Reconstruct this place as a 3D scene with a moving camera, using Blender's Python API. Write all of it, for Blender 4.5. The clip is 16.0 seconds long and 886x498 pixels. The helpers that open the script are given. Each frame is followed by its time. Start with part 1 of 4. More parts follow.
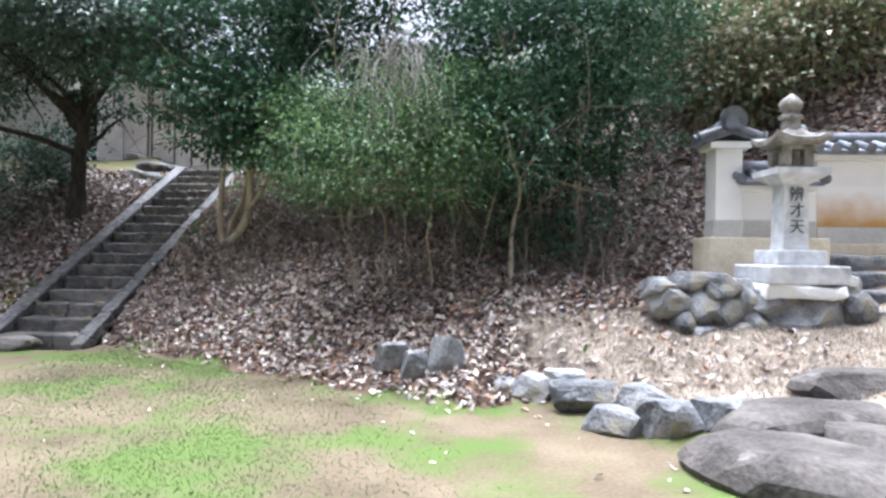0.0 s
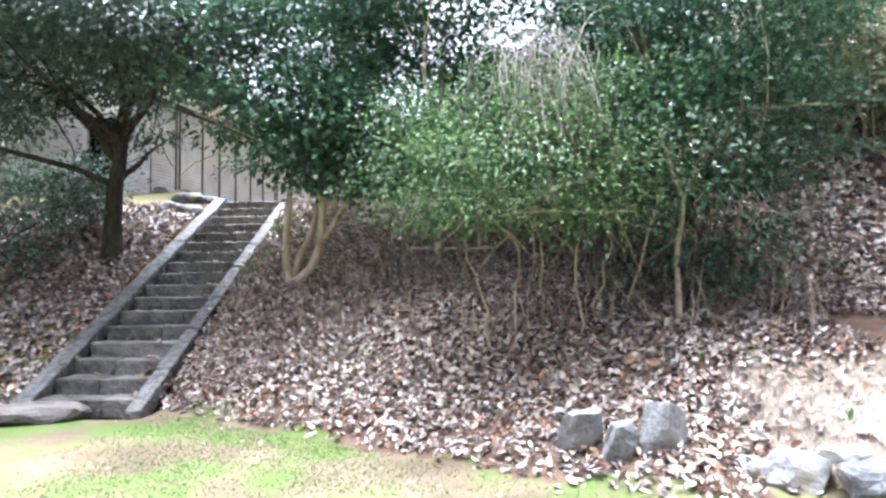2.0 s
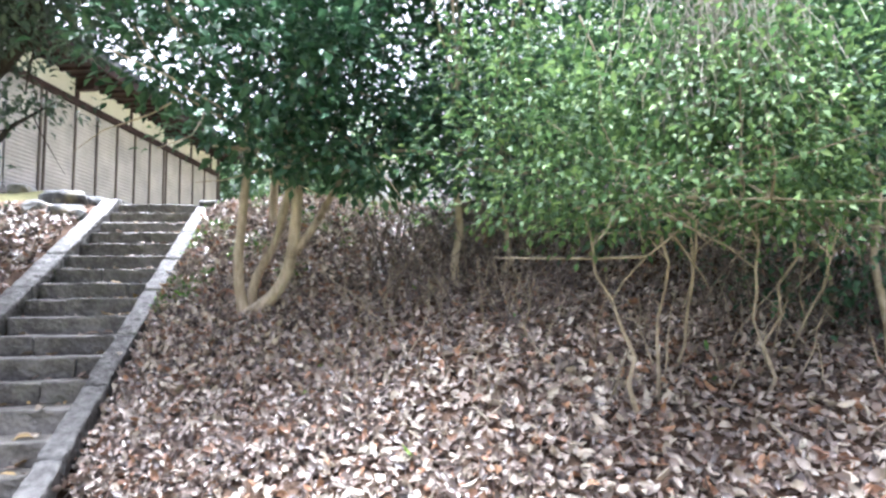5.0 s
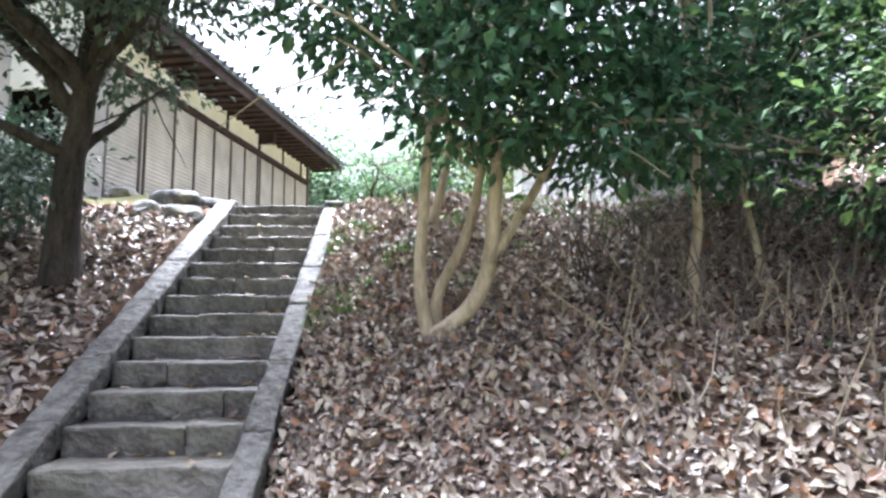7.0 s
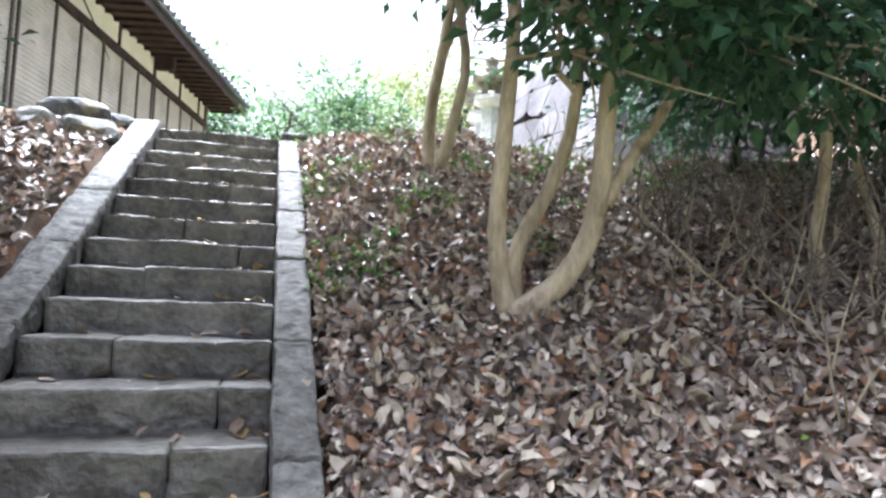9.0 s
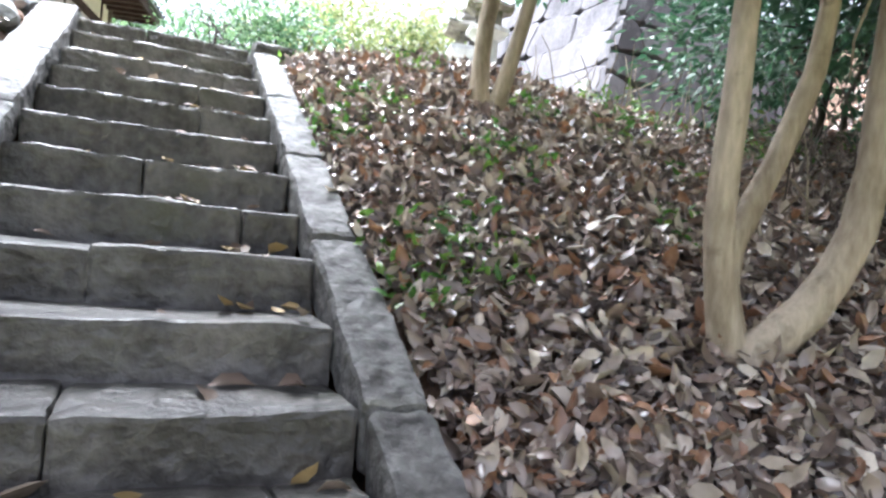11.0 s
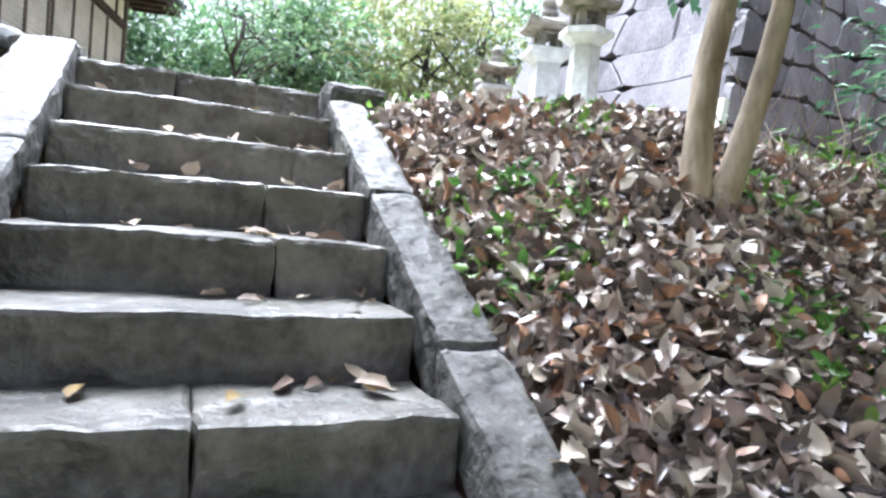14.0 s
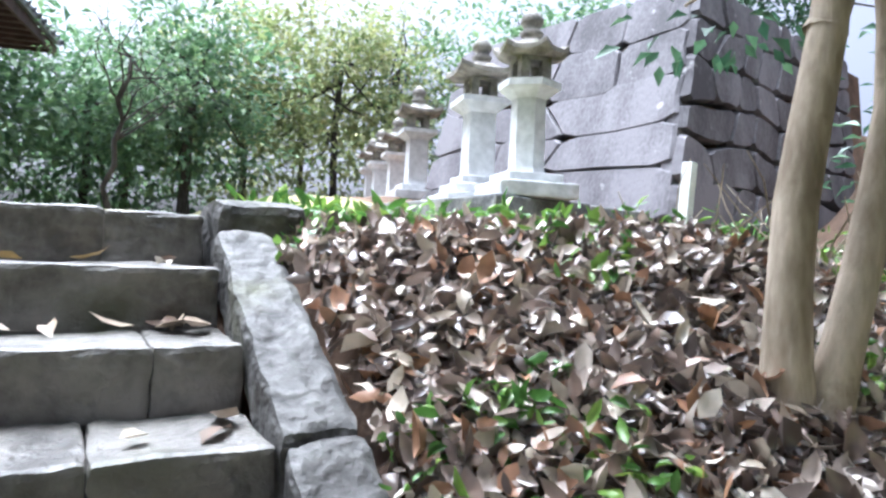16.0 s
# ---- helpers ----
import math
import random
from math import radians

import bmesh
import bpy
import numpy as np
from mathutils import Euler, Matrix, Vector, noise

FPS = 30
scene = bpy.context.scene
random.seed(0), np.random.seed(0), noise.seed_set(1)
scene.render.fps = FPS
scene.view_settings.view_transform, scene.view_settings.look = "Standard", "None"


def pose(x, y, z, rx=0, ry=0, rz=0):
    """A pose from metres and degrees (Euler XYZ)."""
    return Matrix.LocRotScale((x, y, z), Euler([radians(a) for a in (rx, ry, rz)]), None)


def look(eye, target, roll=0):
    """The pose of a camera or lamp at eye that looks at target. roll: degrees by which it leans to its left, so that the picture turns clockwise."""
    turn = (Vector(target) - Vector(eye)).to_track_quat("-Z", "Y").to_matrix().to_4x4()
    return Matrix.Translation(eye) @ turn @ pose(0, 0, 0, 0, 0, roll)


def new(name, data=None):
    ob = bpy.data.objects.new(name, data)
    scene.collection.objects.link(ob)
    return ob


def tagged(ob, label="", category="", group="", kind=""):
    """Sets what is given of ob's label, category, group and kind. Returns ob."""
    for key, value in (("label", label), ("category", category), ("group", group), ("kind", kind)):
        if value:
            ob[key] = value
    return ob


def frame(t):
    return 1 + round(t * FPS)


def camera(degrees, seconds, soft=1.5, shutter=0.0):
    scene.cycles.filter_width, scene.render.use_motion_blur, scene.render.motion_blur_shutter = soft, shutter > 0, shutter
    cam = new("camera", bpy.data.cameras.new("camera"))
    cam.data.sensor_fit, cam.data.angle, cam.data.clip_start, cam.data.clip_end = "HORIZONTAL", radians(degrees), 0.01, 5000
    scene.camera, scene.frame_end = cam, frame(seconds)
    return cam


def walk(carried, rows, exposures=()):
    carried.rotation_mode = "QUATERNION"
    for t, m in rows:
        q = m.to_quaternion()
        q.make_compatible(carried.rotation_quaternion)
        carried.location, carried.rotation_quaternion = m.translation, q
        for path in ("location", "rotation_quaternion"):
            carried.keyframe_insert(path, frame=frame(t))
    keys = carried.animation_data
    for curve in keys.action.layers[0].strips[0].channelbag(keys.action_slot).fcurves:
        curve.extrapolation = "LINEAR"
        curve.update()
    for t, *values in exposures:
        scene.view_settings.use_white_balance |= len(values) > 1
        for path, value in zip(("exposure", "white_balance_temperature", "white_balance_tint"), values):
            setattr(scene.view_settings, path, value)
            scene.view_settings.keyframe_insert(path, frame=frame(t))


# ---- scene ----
cam = camera(67.8, 16.0, soft=2.6)
METRES, EYE, TILT, LEAN, TURN = 15.0, 1.42, 0.0, 0.0, 3.5
ROWS = [
    (0.0, 0.0, 0.0, 0.0, -0.0, 0.09, -0.66),
    (0.5, -0.0232, 0.0318, 0.0022, -0.47, 0.19, 0.31),
    (1.0, -0.0526, 0.053, 0.0037, -1.27, 1.75, -0.27),
    (1.5, -0.077, 0.0841, 0.0031, -1.17, 2.55, 0.49),
    (2.0, -0.1086, 0.1053, 0.003, -0.55, 2.97, 0.57),
    (2.5, -0.1334, 0.1342, 0.002, -1.14, 3.58, 1.05),
    (3.0, -0.1619, 0.1592, 0.0027, -2.64, 3.68, 1.26),
    (3.5, -0.1785, 0.1887, 0.0024, -7.31, 4.07, 0.78),
    (6.0, -0.2537, 0.3549, 0.0068, -12.33, 6.73, 0.78),
    (6.5, -0.2767, 0.382, 0.0077, -10.53, 7.41, 0.23),
    (7.0, -0.2905, 0.4154, 0.0084, -7.25, 6.81, 0.26),
    (7.5, -0.313, 0.443, 0.0085, -7.84, 6.46, -0.63),
    (8.0, -0.3275, 0.4756, 0.0076, -10.64, 6.8, -0.94),
    (8.5, -0.3451, 0.5055, 0.0087, -11.43, 5.72, -1.67),
    (9.0, -0.3559, 0.535, 0.0083, -18.65, 4.37, -2.15),
    (9.5, -0.368, 0.5747, 0.0077, -17.91, 2.92, -3.19),
    (12.0, -0.383, 0.6976, 0.0383, -32.08, -0.83, -6.08),
    (12.5, -0.3846, 0.7179, 0.0461, -24.81, -2.16, -4.85),
    (13.0, -0.3882, 0.7326, 0.057, -29.36, -2.81, -5.64),
    (13.5, -0.379, 0.7531, 0.065, -30.27, -1.86, -5.29),
    (14.0, -0.3848, 0.7739, 0.0741, -25.68, -2.0, -4.81),
    (14.5, -0.3803, 0.7873, 0.0826, -30.24, -1.73, -5.93),
    (15.0, -0.3729, 0.8083, 0.0931, -27.63, -1.77, -3.93),
    (15.5, -0.3734, 0.8242, 0.1036, -29.44, -0.19, -3.39),
    (16.0, -0.3623, 0.8434, 0.1121, -32.85, 0.32, -2.48),
]
EXPOSURES = [(0.0, 1.85, 5250, 9), (1.5, 2.45, 5250, 10), (3.5, 3.05, 5300, 10), (6.0, 3.0, 5350, 9), (9.0, 2.8, 5350, 6), (12.0, 2.9, 5350, 6), (13.5, 2.75, 5250, 6), (16.0, 2.2, 5150, 6)]
walk(cam, [(t, pose(0, 0, EYE, TILT, LEAN, TURN) @ pose(METRES * x, METRES * y, METRES * z, 90 + pitch, roll, yaw)) for t, x, y, z, yaw, pitch, roll in ROWS], EXPOSURES)

# ---- light ----
world = bpy.data.worlds.new("sky")
scene.world = world
world.use_nodes = True
wn = world.node_tree.nodes
sky = wn.new("ShaderNodeTexSky")
sky.sky_type, sky.sun_disc = "NISHITA", False
sky.sun_elevation, sky.sun_rotation = radians(75), radians(-28)
sky.dust_density, sky.air_density, sky.ozone_density = 10.0, 0.12, 0.0
world.node_tree.links.new(sky.outputs[0], wn["Background"].inputs[0])
wn["Background"].inputs[1].default_value = 0.15
sun = new("sun", bpy.data.lights.new("sun", "SUN"))
sun.data.energy, sun.data.angle, sun.data.color = 2.0, radians(50), (1, 0.98, 0.95)
sun.matrix_world = look((0, 0, 0), (0.1, -0.18, -1.0))

# ---- materials ----
def material(name, dark, light, scale=6.0, fine=40.0, rough=0.8, bump=0.3, third=None, spec=0.3, island=0.0, obj=0.0, stretch=None, relief=0.02):
    """Two-scale mottled surface: dark and light base colours, optional third colour in large patches."""
    m = bpy.data.materials.new(name)
    m.use_nodes = True
    nt = m.node_tree
    n, l = nt.nodes, nt.links
    p = n["Principled BSDF"]
    co = n.new("ShaderNodeTexCoord")
    vec = co.outputs["Object"]
    if stretch:
        mp = n.new("ShaderNodeMapping")
        mp.inputs["Scale"].default_value = stretch
        l.new(vec, mp.inputs[0])
        vec = mp.outputs[0]
    a, b = n.new("ShaderNodeTexNoise"), n.new("ShaderNodeTexNoise")
    a.inputs["Scale"].default_value, a.inputs["Detail"].default_value = scale, 5
    b.inputs["Scale"].default_value, b.inputs["Detail"].default_value = fine, 4
    l.new(vec, a.inputs["Vector"]), l.new(vec, b.inputs["Vector"])
    mix = n.new("ShaderNodeMath")
    mix.operation = "MULTIPLY_ADD"
    l.new(b.outputs[0], mix.inputs[0])
    mix.inputs[1].default_value = 0.5
    l.new(a.outputs[0], mix.inputs[2])
    fac = mix.outputs[0]
    ramp = n.new("ShaderNodeValToRGB")
    e = ramp.color_ramp.elements
    e[0].position, e[0].color = 0.55, (*dark, 1)
    e[1].position, e[1].color = 0.95, (*light, 1)
    if island or obj:
        src = n.new("ShaderNodeNewGeometry").outputs["Random Per Island"] if island else n.new("ShaderNodeObjectInfo").outputs["Random"]
        ad = n.new("ShaderNodeMath")
        ad.operation = "MULTIPLY_ADD"
        l.new(src, ad.inputs[0])
        ad.inputs[1].default_value = island or obj
        sub = n.new("ShaderNodeMath")
        sub.operation = "SUBTRACT"
        l.new(fac, sub.inputs[0])
        sub.inputs[1].default_value = (island or obj) / 2
        l.new(sub.outputs[0], ad.inputs[2])
        fac = ad.outputs[0]
    l.new(fac, ramp.inputs[0])
    col = ramp.outputs[0]
    if third:
        c = n.new("ShaderNodeTexNoise")
        c.inputs["Scale"].default_value, c.inputs["Detail"].default_value = third[1], 6
        l.new(co.outputs["Object"], c.inputs["Vector"])
        r2 = n.new("ShaderNodeValToRGB")
        r2.color_ramp.elements[0].position, r2.color_ramp.elements[1].position = third[2], third[2] + 0.12
        l.new(c.outputs[0], r2.inputs[0])
        mx = n.new("ShaderNodeMix")
        mx.data_type = "RGBA"
        l.new(r2.outputs[0], mx.inputs[0])
        l.new(col, mx.inputs[6])
        mx.inputs[7].default_value = (*third[0], 1)
        col = mx.outputs[2]
    l.new(col, p.inputs["Base Color"])
    p.inputs["Roughness"].default_value = rough
    p.inputs["Specular IOR Level"].default_value = spec
    if bump:
        bp = n.new("ShaderNodeBump")
        bp.inputs["Strength"].default_value, bp.inputs["Distance"].default_value = bump, relief
        l.new(mix.outputs[0], bp.inputs["Height"])
        l.new(bp.outputs[0], p.inputs["Normal"])
    return m


def leaf_material(name, colours, rough=0.35, through_light=0.25, spec=0.5):
    """Leaves: each one takes a colour of the ramp; part of the light passes through."""
    m = bpy.data.materials.new(name)
    m.use_nodes = True
    nt = m.node_tree
    n, l = nt.nodes, nt.links
    p, out = n["Principled BSDF"], n["Material Output"]
    ramp = n.new("ShaderNodeValToRGB")
    ramp.color_ramp.interpolation = "CONSTANT" if len(colours) > 3 else "LINEAR"
    e = ramp.color_ramp.elements
    while len(e) < len(colours):
        e.new(0.5)
    for i, c in enumerate(colours):
        e[i].position = i / len(colours) if len(colours) > 3 else i / (len(colours) - 1)
        e[i].color = (*c, 1)
    l.new(n.new("ShaderNodeNewGeometry").outputs["Random Per Island"], ramp.inputs[0])
    nz = n.new("ShaderNodeTexNoise")
    nz.inputs["Scale"].default_value = 25
    l.new(n.new("ShaderNodeTexCoord").outputs["Object"], nz.inputs["Vector"])
    hs = n.new("ShaderNodeHueSaturation")
    mr = n.new("ShaderNodeMapRange")
    mr.inputs["To Min"].default_value, mr.inputs["To Max"].default_value = 0.6, 1.4
    l.new(nz.outputs[0], mr.inputs[0]), l.new(mr.outputs[0], hs.inputs["Value"])
    l.new(ramp.outputs[0], hs.inputs["Color"])
    l.new(hs.outputs[0], p.inputs["Base Color"])
    p.inputs["Roughness"].default_value, p.inputs["Specular IOR Level"].default_value = rough, spec
    if through_light:
        tr, mx = n.new("ShaderNodeBsdfTranslucent"), n.new("ShaderNodeMixShader")
        l.new(hs.outputs[0], tr.inputs[0])
        mx.inputs[0].default_value = through_light
        l.new(p.outputs[0], mx.inputs[1]), l.new(tr.outputs[0], mx.inputs[2])
        l.new(mx.outputs[0], out.inputs[0])
    return m


def rain_stain(name, stain, plain, low, high):
    """Plaster whose damp stain fades out with height and breaks up in streaks."""
    m = material(name, plain, plain, 2, 40, 0.9, 0.1)
    n, l = m.node_tree.nodes, m.node_tree.links
    co, sep, nz = n.new("ShaderNodeTexCoord"), n.new("ShaderNodeSeparateXYZ"), n.new("ShaderNodeTexNoise")
    l.new(co.outputs["Object"], sep.inputs[0])
    l.new(co.outputs["Object"], nz.inputs["Vector"])
    nz.inputs["Scale"].default_value, nz.inputs["Detail"].default_value = 3.5, 6
    ad, mr, mx = n.new("ShaderNodeMath"), n.new("ShaderNodeMapRange"), n.new("ShaderNodeMix")
    ad.operation = "MULTIPLY_ADD"
    l.new(nz.outputs[0], ad.inputs[0])
    ad.inputs[1].default_value = 0.35
    l.new(sep.outputs[2], ad.inputs[2])
    mr.inputs["From Min"].default_value, mr.inputs["From Max"].default_value = low + 0.17, high + 0.17
    l.new(ad.outputs[0], mr.inputs[0])
    mx.data_type = "RGBA"
    mx.inputs[6].default_value, mx.inputs[7].default_value = (*stain, 1), (*plain, 1)
    l.new(mr.outputs[0], mx.inputs[0])
    l.new(mx.outputs[2], n["Principled BSDF"].inputs["Base Color"])
    return m


M_EARTH = material("courtyard_earth", (0.088, 0.068, 0.044), (0.175, 0.14, 0.092), 1.2, 30, 0.95, 0.5, ((0.085, 0.12, 0.033), 0.8, 0.46), spec=0.1)
M_SOIL = material("leafy_soil", (0.05, 0.035, 0.025), (0.15, 0.10, 0.07), 3, 45, 0.95, 0.8, spec=0.1)
M_DRY = material("dry_grass_ground", (0.17, 0.14, 0.11), (0.34, 0.285, 0.225), 2.5, 60, 0.95, 0.7, spec=0.1)
M_FAR = material("far_ground", (0.1, 0.1, 0.05), (0.22, 0.2, 0.1), 0.4, 6, 0.95, 0.3, spec=0.1)
M_STEP = material("worn_step_stone", (0.055, 0.05, 0.044), (0.19, 0.178, 0.16), 5, 26, 0.45, 1.0, ((0.07, 0.07, 0.045), 2.5, 0.6), obj=0.25, spec=0.55, relief=0.03)
M_KERB = material("pitted_kerb_stone", (0.04, 0.037, 0.034), (0.145, 0.14, 0.132), 10, 24, 0.68, 1.0, ((0.1, 0.1, 0.06), 2.2, 0.62), obj=0.2, spec=0.5, relief=0.032)
M_ROCK = material("grey_field_stone", (0.08, 0.082, 0.085), (0.3, 0.3, 0.295), 4, 35, 0.8, 0.8, ((0.2, 0.17, 0.1), 2.0, 0.58), obj=0.3)
M_FLATROCK = material("dark_stepping_stone", (0.04, 0.035, 0.031), (0.135, 0.12, 0.106), 3, 30, 0.9, 0.9, ((0.2, 0.19, 0.17), 5, 0.64), obj=0.2)
M_GRANITE = material("lantern_granite", (0.42, 0.43, 0.44), (0.66, 0.67, 0.68), 8, 90, 0.7, 0.4, ((0.2, 0.19, 0.16), 3.0, 0.6), obj=0.15)
M_DARKGRANITE = material("mossy_lantern_granite", (0.12, 0.11, 0.1), (0.36, 0.34, 0.3), 7, 70, 0.85, 0.6, ((0.12, 0.12, 0.06), 4.0, 0.58))
M_WALLSTONE = material("castle_wall_stone", (0.055, 0.05, 0.055), (0.165, 0.155, 0.165), 2.2, 30, 0.7, 0.6, ((0.4, 0.39, 0.39), 5, 0.68), obj=0.25, stretch=(1, 1, 0.5))
M_PLASTER = material("white_plaster", (0.74, 0.73, 0.7), (0.84, 0.83, 0.81), 2, 40, 0.9, 0.1)
M_OCHRE = material("stained_plaster_base", (0.5, 0.43, 0.3), (0.72, 0.66, 0.52), 2.5, 30, 0.9, 0.2)
M_GREYPL = material("grey_plaster_band", (0.4, 0.39, 0.37), (0.55, 0.54, 0.51), 3, 40, 0.9, 0.2)
M_ORANGE = rain_stain("orange_stained_plaster", (0.45, 0.26, 0.08), (0.8, 0.79, 0.76), 1.78, 2.16)
M_TILE = material("smoked_roof_tile", (0.07, 0.075, 0.085), (0.2, 0.21, 0.235), 5, 50, 0.45, 0.3, obj=0.2, spec=0.5)
M_SIDING = material("weathered_siding", (0.36, 0.34, 0.345), (0.52, 0.49, 0.5), 2, 35, 0.7, 0.2, obj=0.1)
M_BATTEN = material("dark_batten_wood", (0.08, 0.065, 0.06), (0.18, 0.15, 0.14), 5, 60, 0.8, 0.4, stretch=(1, 1, 0.2))
M_BROWNWOOD = material("red_brown_beam_wood", (0.025, 0.014, 0.016), (0.065, 0.04, 0.043), 4, 50, 0.7, 0.4)
M_DARK = material("interior_shade", (0.015, 0.013, 0.012), (0.04, 0.035, 0.03), 4, 20, 0.9, 0)
M_BARKPALE = material("pale_smooth_bark", (0.26, 0.21, 0.15), (0.56, 0.48, 0.37), 7, 40, 0.8, 0.6, ((0.16, 0.13, 0.09), 6, 0.6), stretch=(1, 1, 0.3))
M_BARKDARK = material("dark_bark", (0.018, 0.015, 0.013), (0.07, 0.06, 0.052), 12, 60, 0.9, 1.0, stretch=(1, 1, 0.25))
M_TWIG = material("dead_twig", (0.16, 0.13, 0.09), (0.42, 0.36, 0.28), 10, 50, 0.85, 0.2, island=0.4)
M_VINE = material("grey_vine", (0.16, 0.145, 0.125), (0.4, 0.37, 0.33), 10, 50, 0.85, 0.2, island=0.4)
M_POST = material("white_marker_post", (0.6, 0.6, 0.58), (0.8, 0.8, 0.78), 4, 40, 0.7, 0.1)
M_CARVED_SHADE = material("carved_shadow_paint", (0.05, 0.06, 0.06), (0.1, 0.11, 0.11), 20, 60, 0.9, 0)
L_CAMELLIA = leaf_material("camellia_leaf", [(0.024, 0.062, 0.034), (0.055, 0.125, 0.068), (0.1, 0.18, 0.09)], 0.38, 0.28, 0.35)
L_BRIGHT = leaf_material("light_green_leaf", [(0.03, 0.065, 0.025), (0.075, 0.14, 0.05), (0.17, 0.25, 0.085)], 0.55, 0.3, 0.25)
L_GREY = leaf_material("grey_green_leaf", [(0.035, 0.06, 0.04), (0.07, 0.11, 0.075), (0.12, 0.16, 0.115)], 0.5, 0.2)
L_FAR = leaf_material("far_leaf", [(0.05, 0.1, 0.05), (0.1, 0.18, 0.08), (0.17, 0.25, 0.11)], 0.5, 0.45)
L_FARGOLD = leaf_material("far_yellow_leaf", [(0.12, 0.17, 0.06), (0.22, 0.26, 0.1), (0.32, 0.31, 0.14)], 0.5, 0.45)
L_BAMBOO = leaf_material("dry_bamboo_leaf", [(0.08, 0.12, 0.045), (0.17, 0.19, 0.09), (0.36, 0.29, 0.19)], 0.5, 0.3)
L_LITTER = leaf_material("dead_leaf", [(0.121, 0.0918, 0.0743), (0.27, 0.209, 0.176), (0.176, 0.135, 0.111), (0.405, 0.338, 0.284), (0.203, 0.146, 0.115), (0.513, 0.446, 0.378), (0.27, 0.149, 0.0878), (0.338, 0.277, 0.23), (0.081, 0.0607, 0.0513)], 0.3, 0.1, 0.75)
L_LITTERPALE = leaf_material("pale_dead_leaf", [(0.3, 0.25, 0.19), (0.45, 0.39, 0.31), (0.58, 0.52, 0.43), (0.32, 0.18, 0.1), (0.5, 0.43, 0.34)], 0.45, 0.08, 0.5)
L_TREADS = [leaf_material("tread_leaf_" + n, c, 0.5, 0.08, 0.4) for n, c in (("brown", [(0.13, 0.095, 0.07), (0.17, 0.12, 0.09)]), ("tan", [(0.26, 0.21, 0.16), (0.3, 0.24, 0.18)]), ("ochre", [(0.22, 0.15, 0.06), (0.28, 0.2, 0.08)]), ("pale", [(0.4, 0.35, 0.28), (0.45, 0.4, 0.32)]))]
L_GROUND = leaf_material("ground_plant_leaf", [(0.05, 0.12, 0.02), (0.09, 0.2, 0.035), (0.2, 0.3, 0.05)], 0.35, 0.3)
L_GRASS = leaf_material("short_grass_blade", [(0.065, 0.105, 0.025), (0.1, 0.165, 0.035), (0.16, 0.21, 0.07)], 0.6, 0.3)
L_STRAW = leaf_material("straw_blade", [(0.27, 0.22, 0.16), (0.38, 0.325, 0.25), (0.47, 0.42, 0.34)], 0.7, 0.15)

# ---- mesh helpers ----
RNG = np.random.default_rng(7)


def link(name, verts, faces, mat, parent=None, label="", smooth=False, kind=""):
    me = bpy.data.meshes.new(name)
    me.from_pydata([tuple(v) for v in verts], [], [tuple(int(i) for i in f) for f in faces])
    me.materials.append(mat)
    if smooth:
        me.polygons.foreach_set("use_smooth", [True] * len(me.polygons))
    me.update()
    ob = new(name, me)
    if parent is not None:
        ob.parent = parent
    if label or kind:
        tagged(ob, label, kind=kind)
    return ob


def part(name, bm, mat, parent=None, label="", smooth=False):
    me = bpy.data.meshes.new(name)
    bm.normal_update()
    bm.to_mesh(me)
    bm.free()
    me.materials.append(mat)
    if smooth:
        me.polygons.foreach_set("use_smooth", [True] * len(me.polygons))
    ob = new(name, me)
    if parent is not None:
        ob.parent = parent
    if label:
        tagged(ob, label)
    return ob


def base(name, m, label, category, group="", kind=""):
    ob = new(name)
    ob.empty_display_size = 0.1
    ob.matrix_world = m
    return tagged(ob, label, category, group, kind)


def box_bm(x0, y0, z0, x1, y1, z1, bevel=0.0, bm=None):
    bm = bm or bmesh.new()
    r = bmesh.ops.create_cube(bm, size=1, matrix=Matrix.Translation(((x0 + x1) / 2, (y0 + y1) / 2, (z0 + z1) / 2)) @ Matrix.Diagonal((x1 - x0, y1 - y0, z1 - z0, 1)))
    if bevel:
        es = list({e for v in r["verts"] for e in v.link_edges})
        bmesh.ops.bevel(bm, geom=es, offset=bevel, segments=2, affect="EDGES", profile=0.6)
    return bm


def stone_bm(x0, y0, z0, x1, y1, z1, rough=0.015, bevel=0.02, cell=0.12, seed=0, chip=0.0):
    """A hewn block with worn edges: bevelled, gridded and pushed about by noise."""
    bm = box_bm(x0, y0, z0, x1, y1, z1, bevel)
    for axis, (a, b) in enumerate(((x0, x1), (y0, y1), (z0, z1))):
        n = min(20 if chip else 10, int((b - a) / cell))
        for i in range(1, n + 1):
            co, no = [0, 0, 0], [0, 0, 0]
            co[axis], no[axis] = a + (b - a) * i / (n + 1), 1
            bmesh.ops.bisect_plane(bm, geom=bm.verts[:] + bm.edges[:] + bm.faces[:], plane_co=co, plane_no=no)
    for v in bm.verts:
        q = v.co * 4.0 + Vector((seed * 7.3, seed * 3.1, 0))
        v.co += (noise.noise_vector(q) + 0.5 * noise.noise_vector(q * 3)) * rough
        if chip:
            v.co += noise.noise_vector(q * 7) * chip + noise.noise_vector(q * 13) * chip * 0.5
    return bm


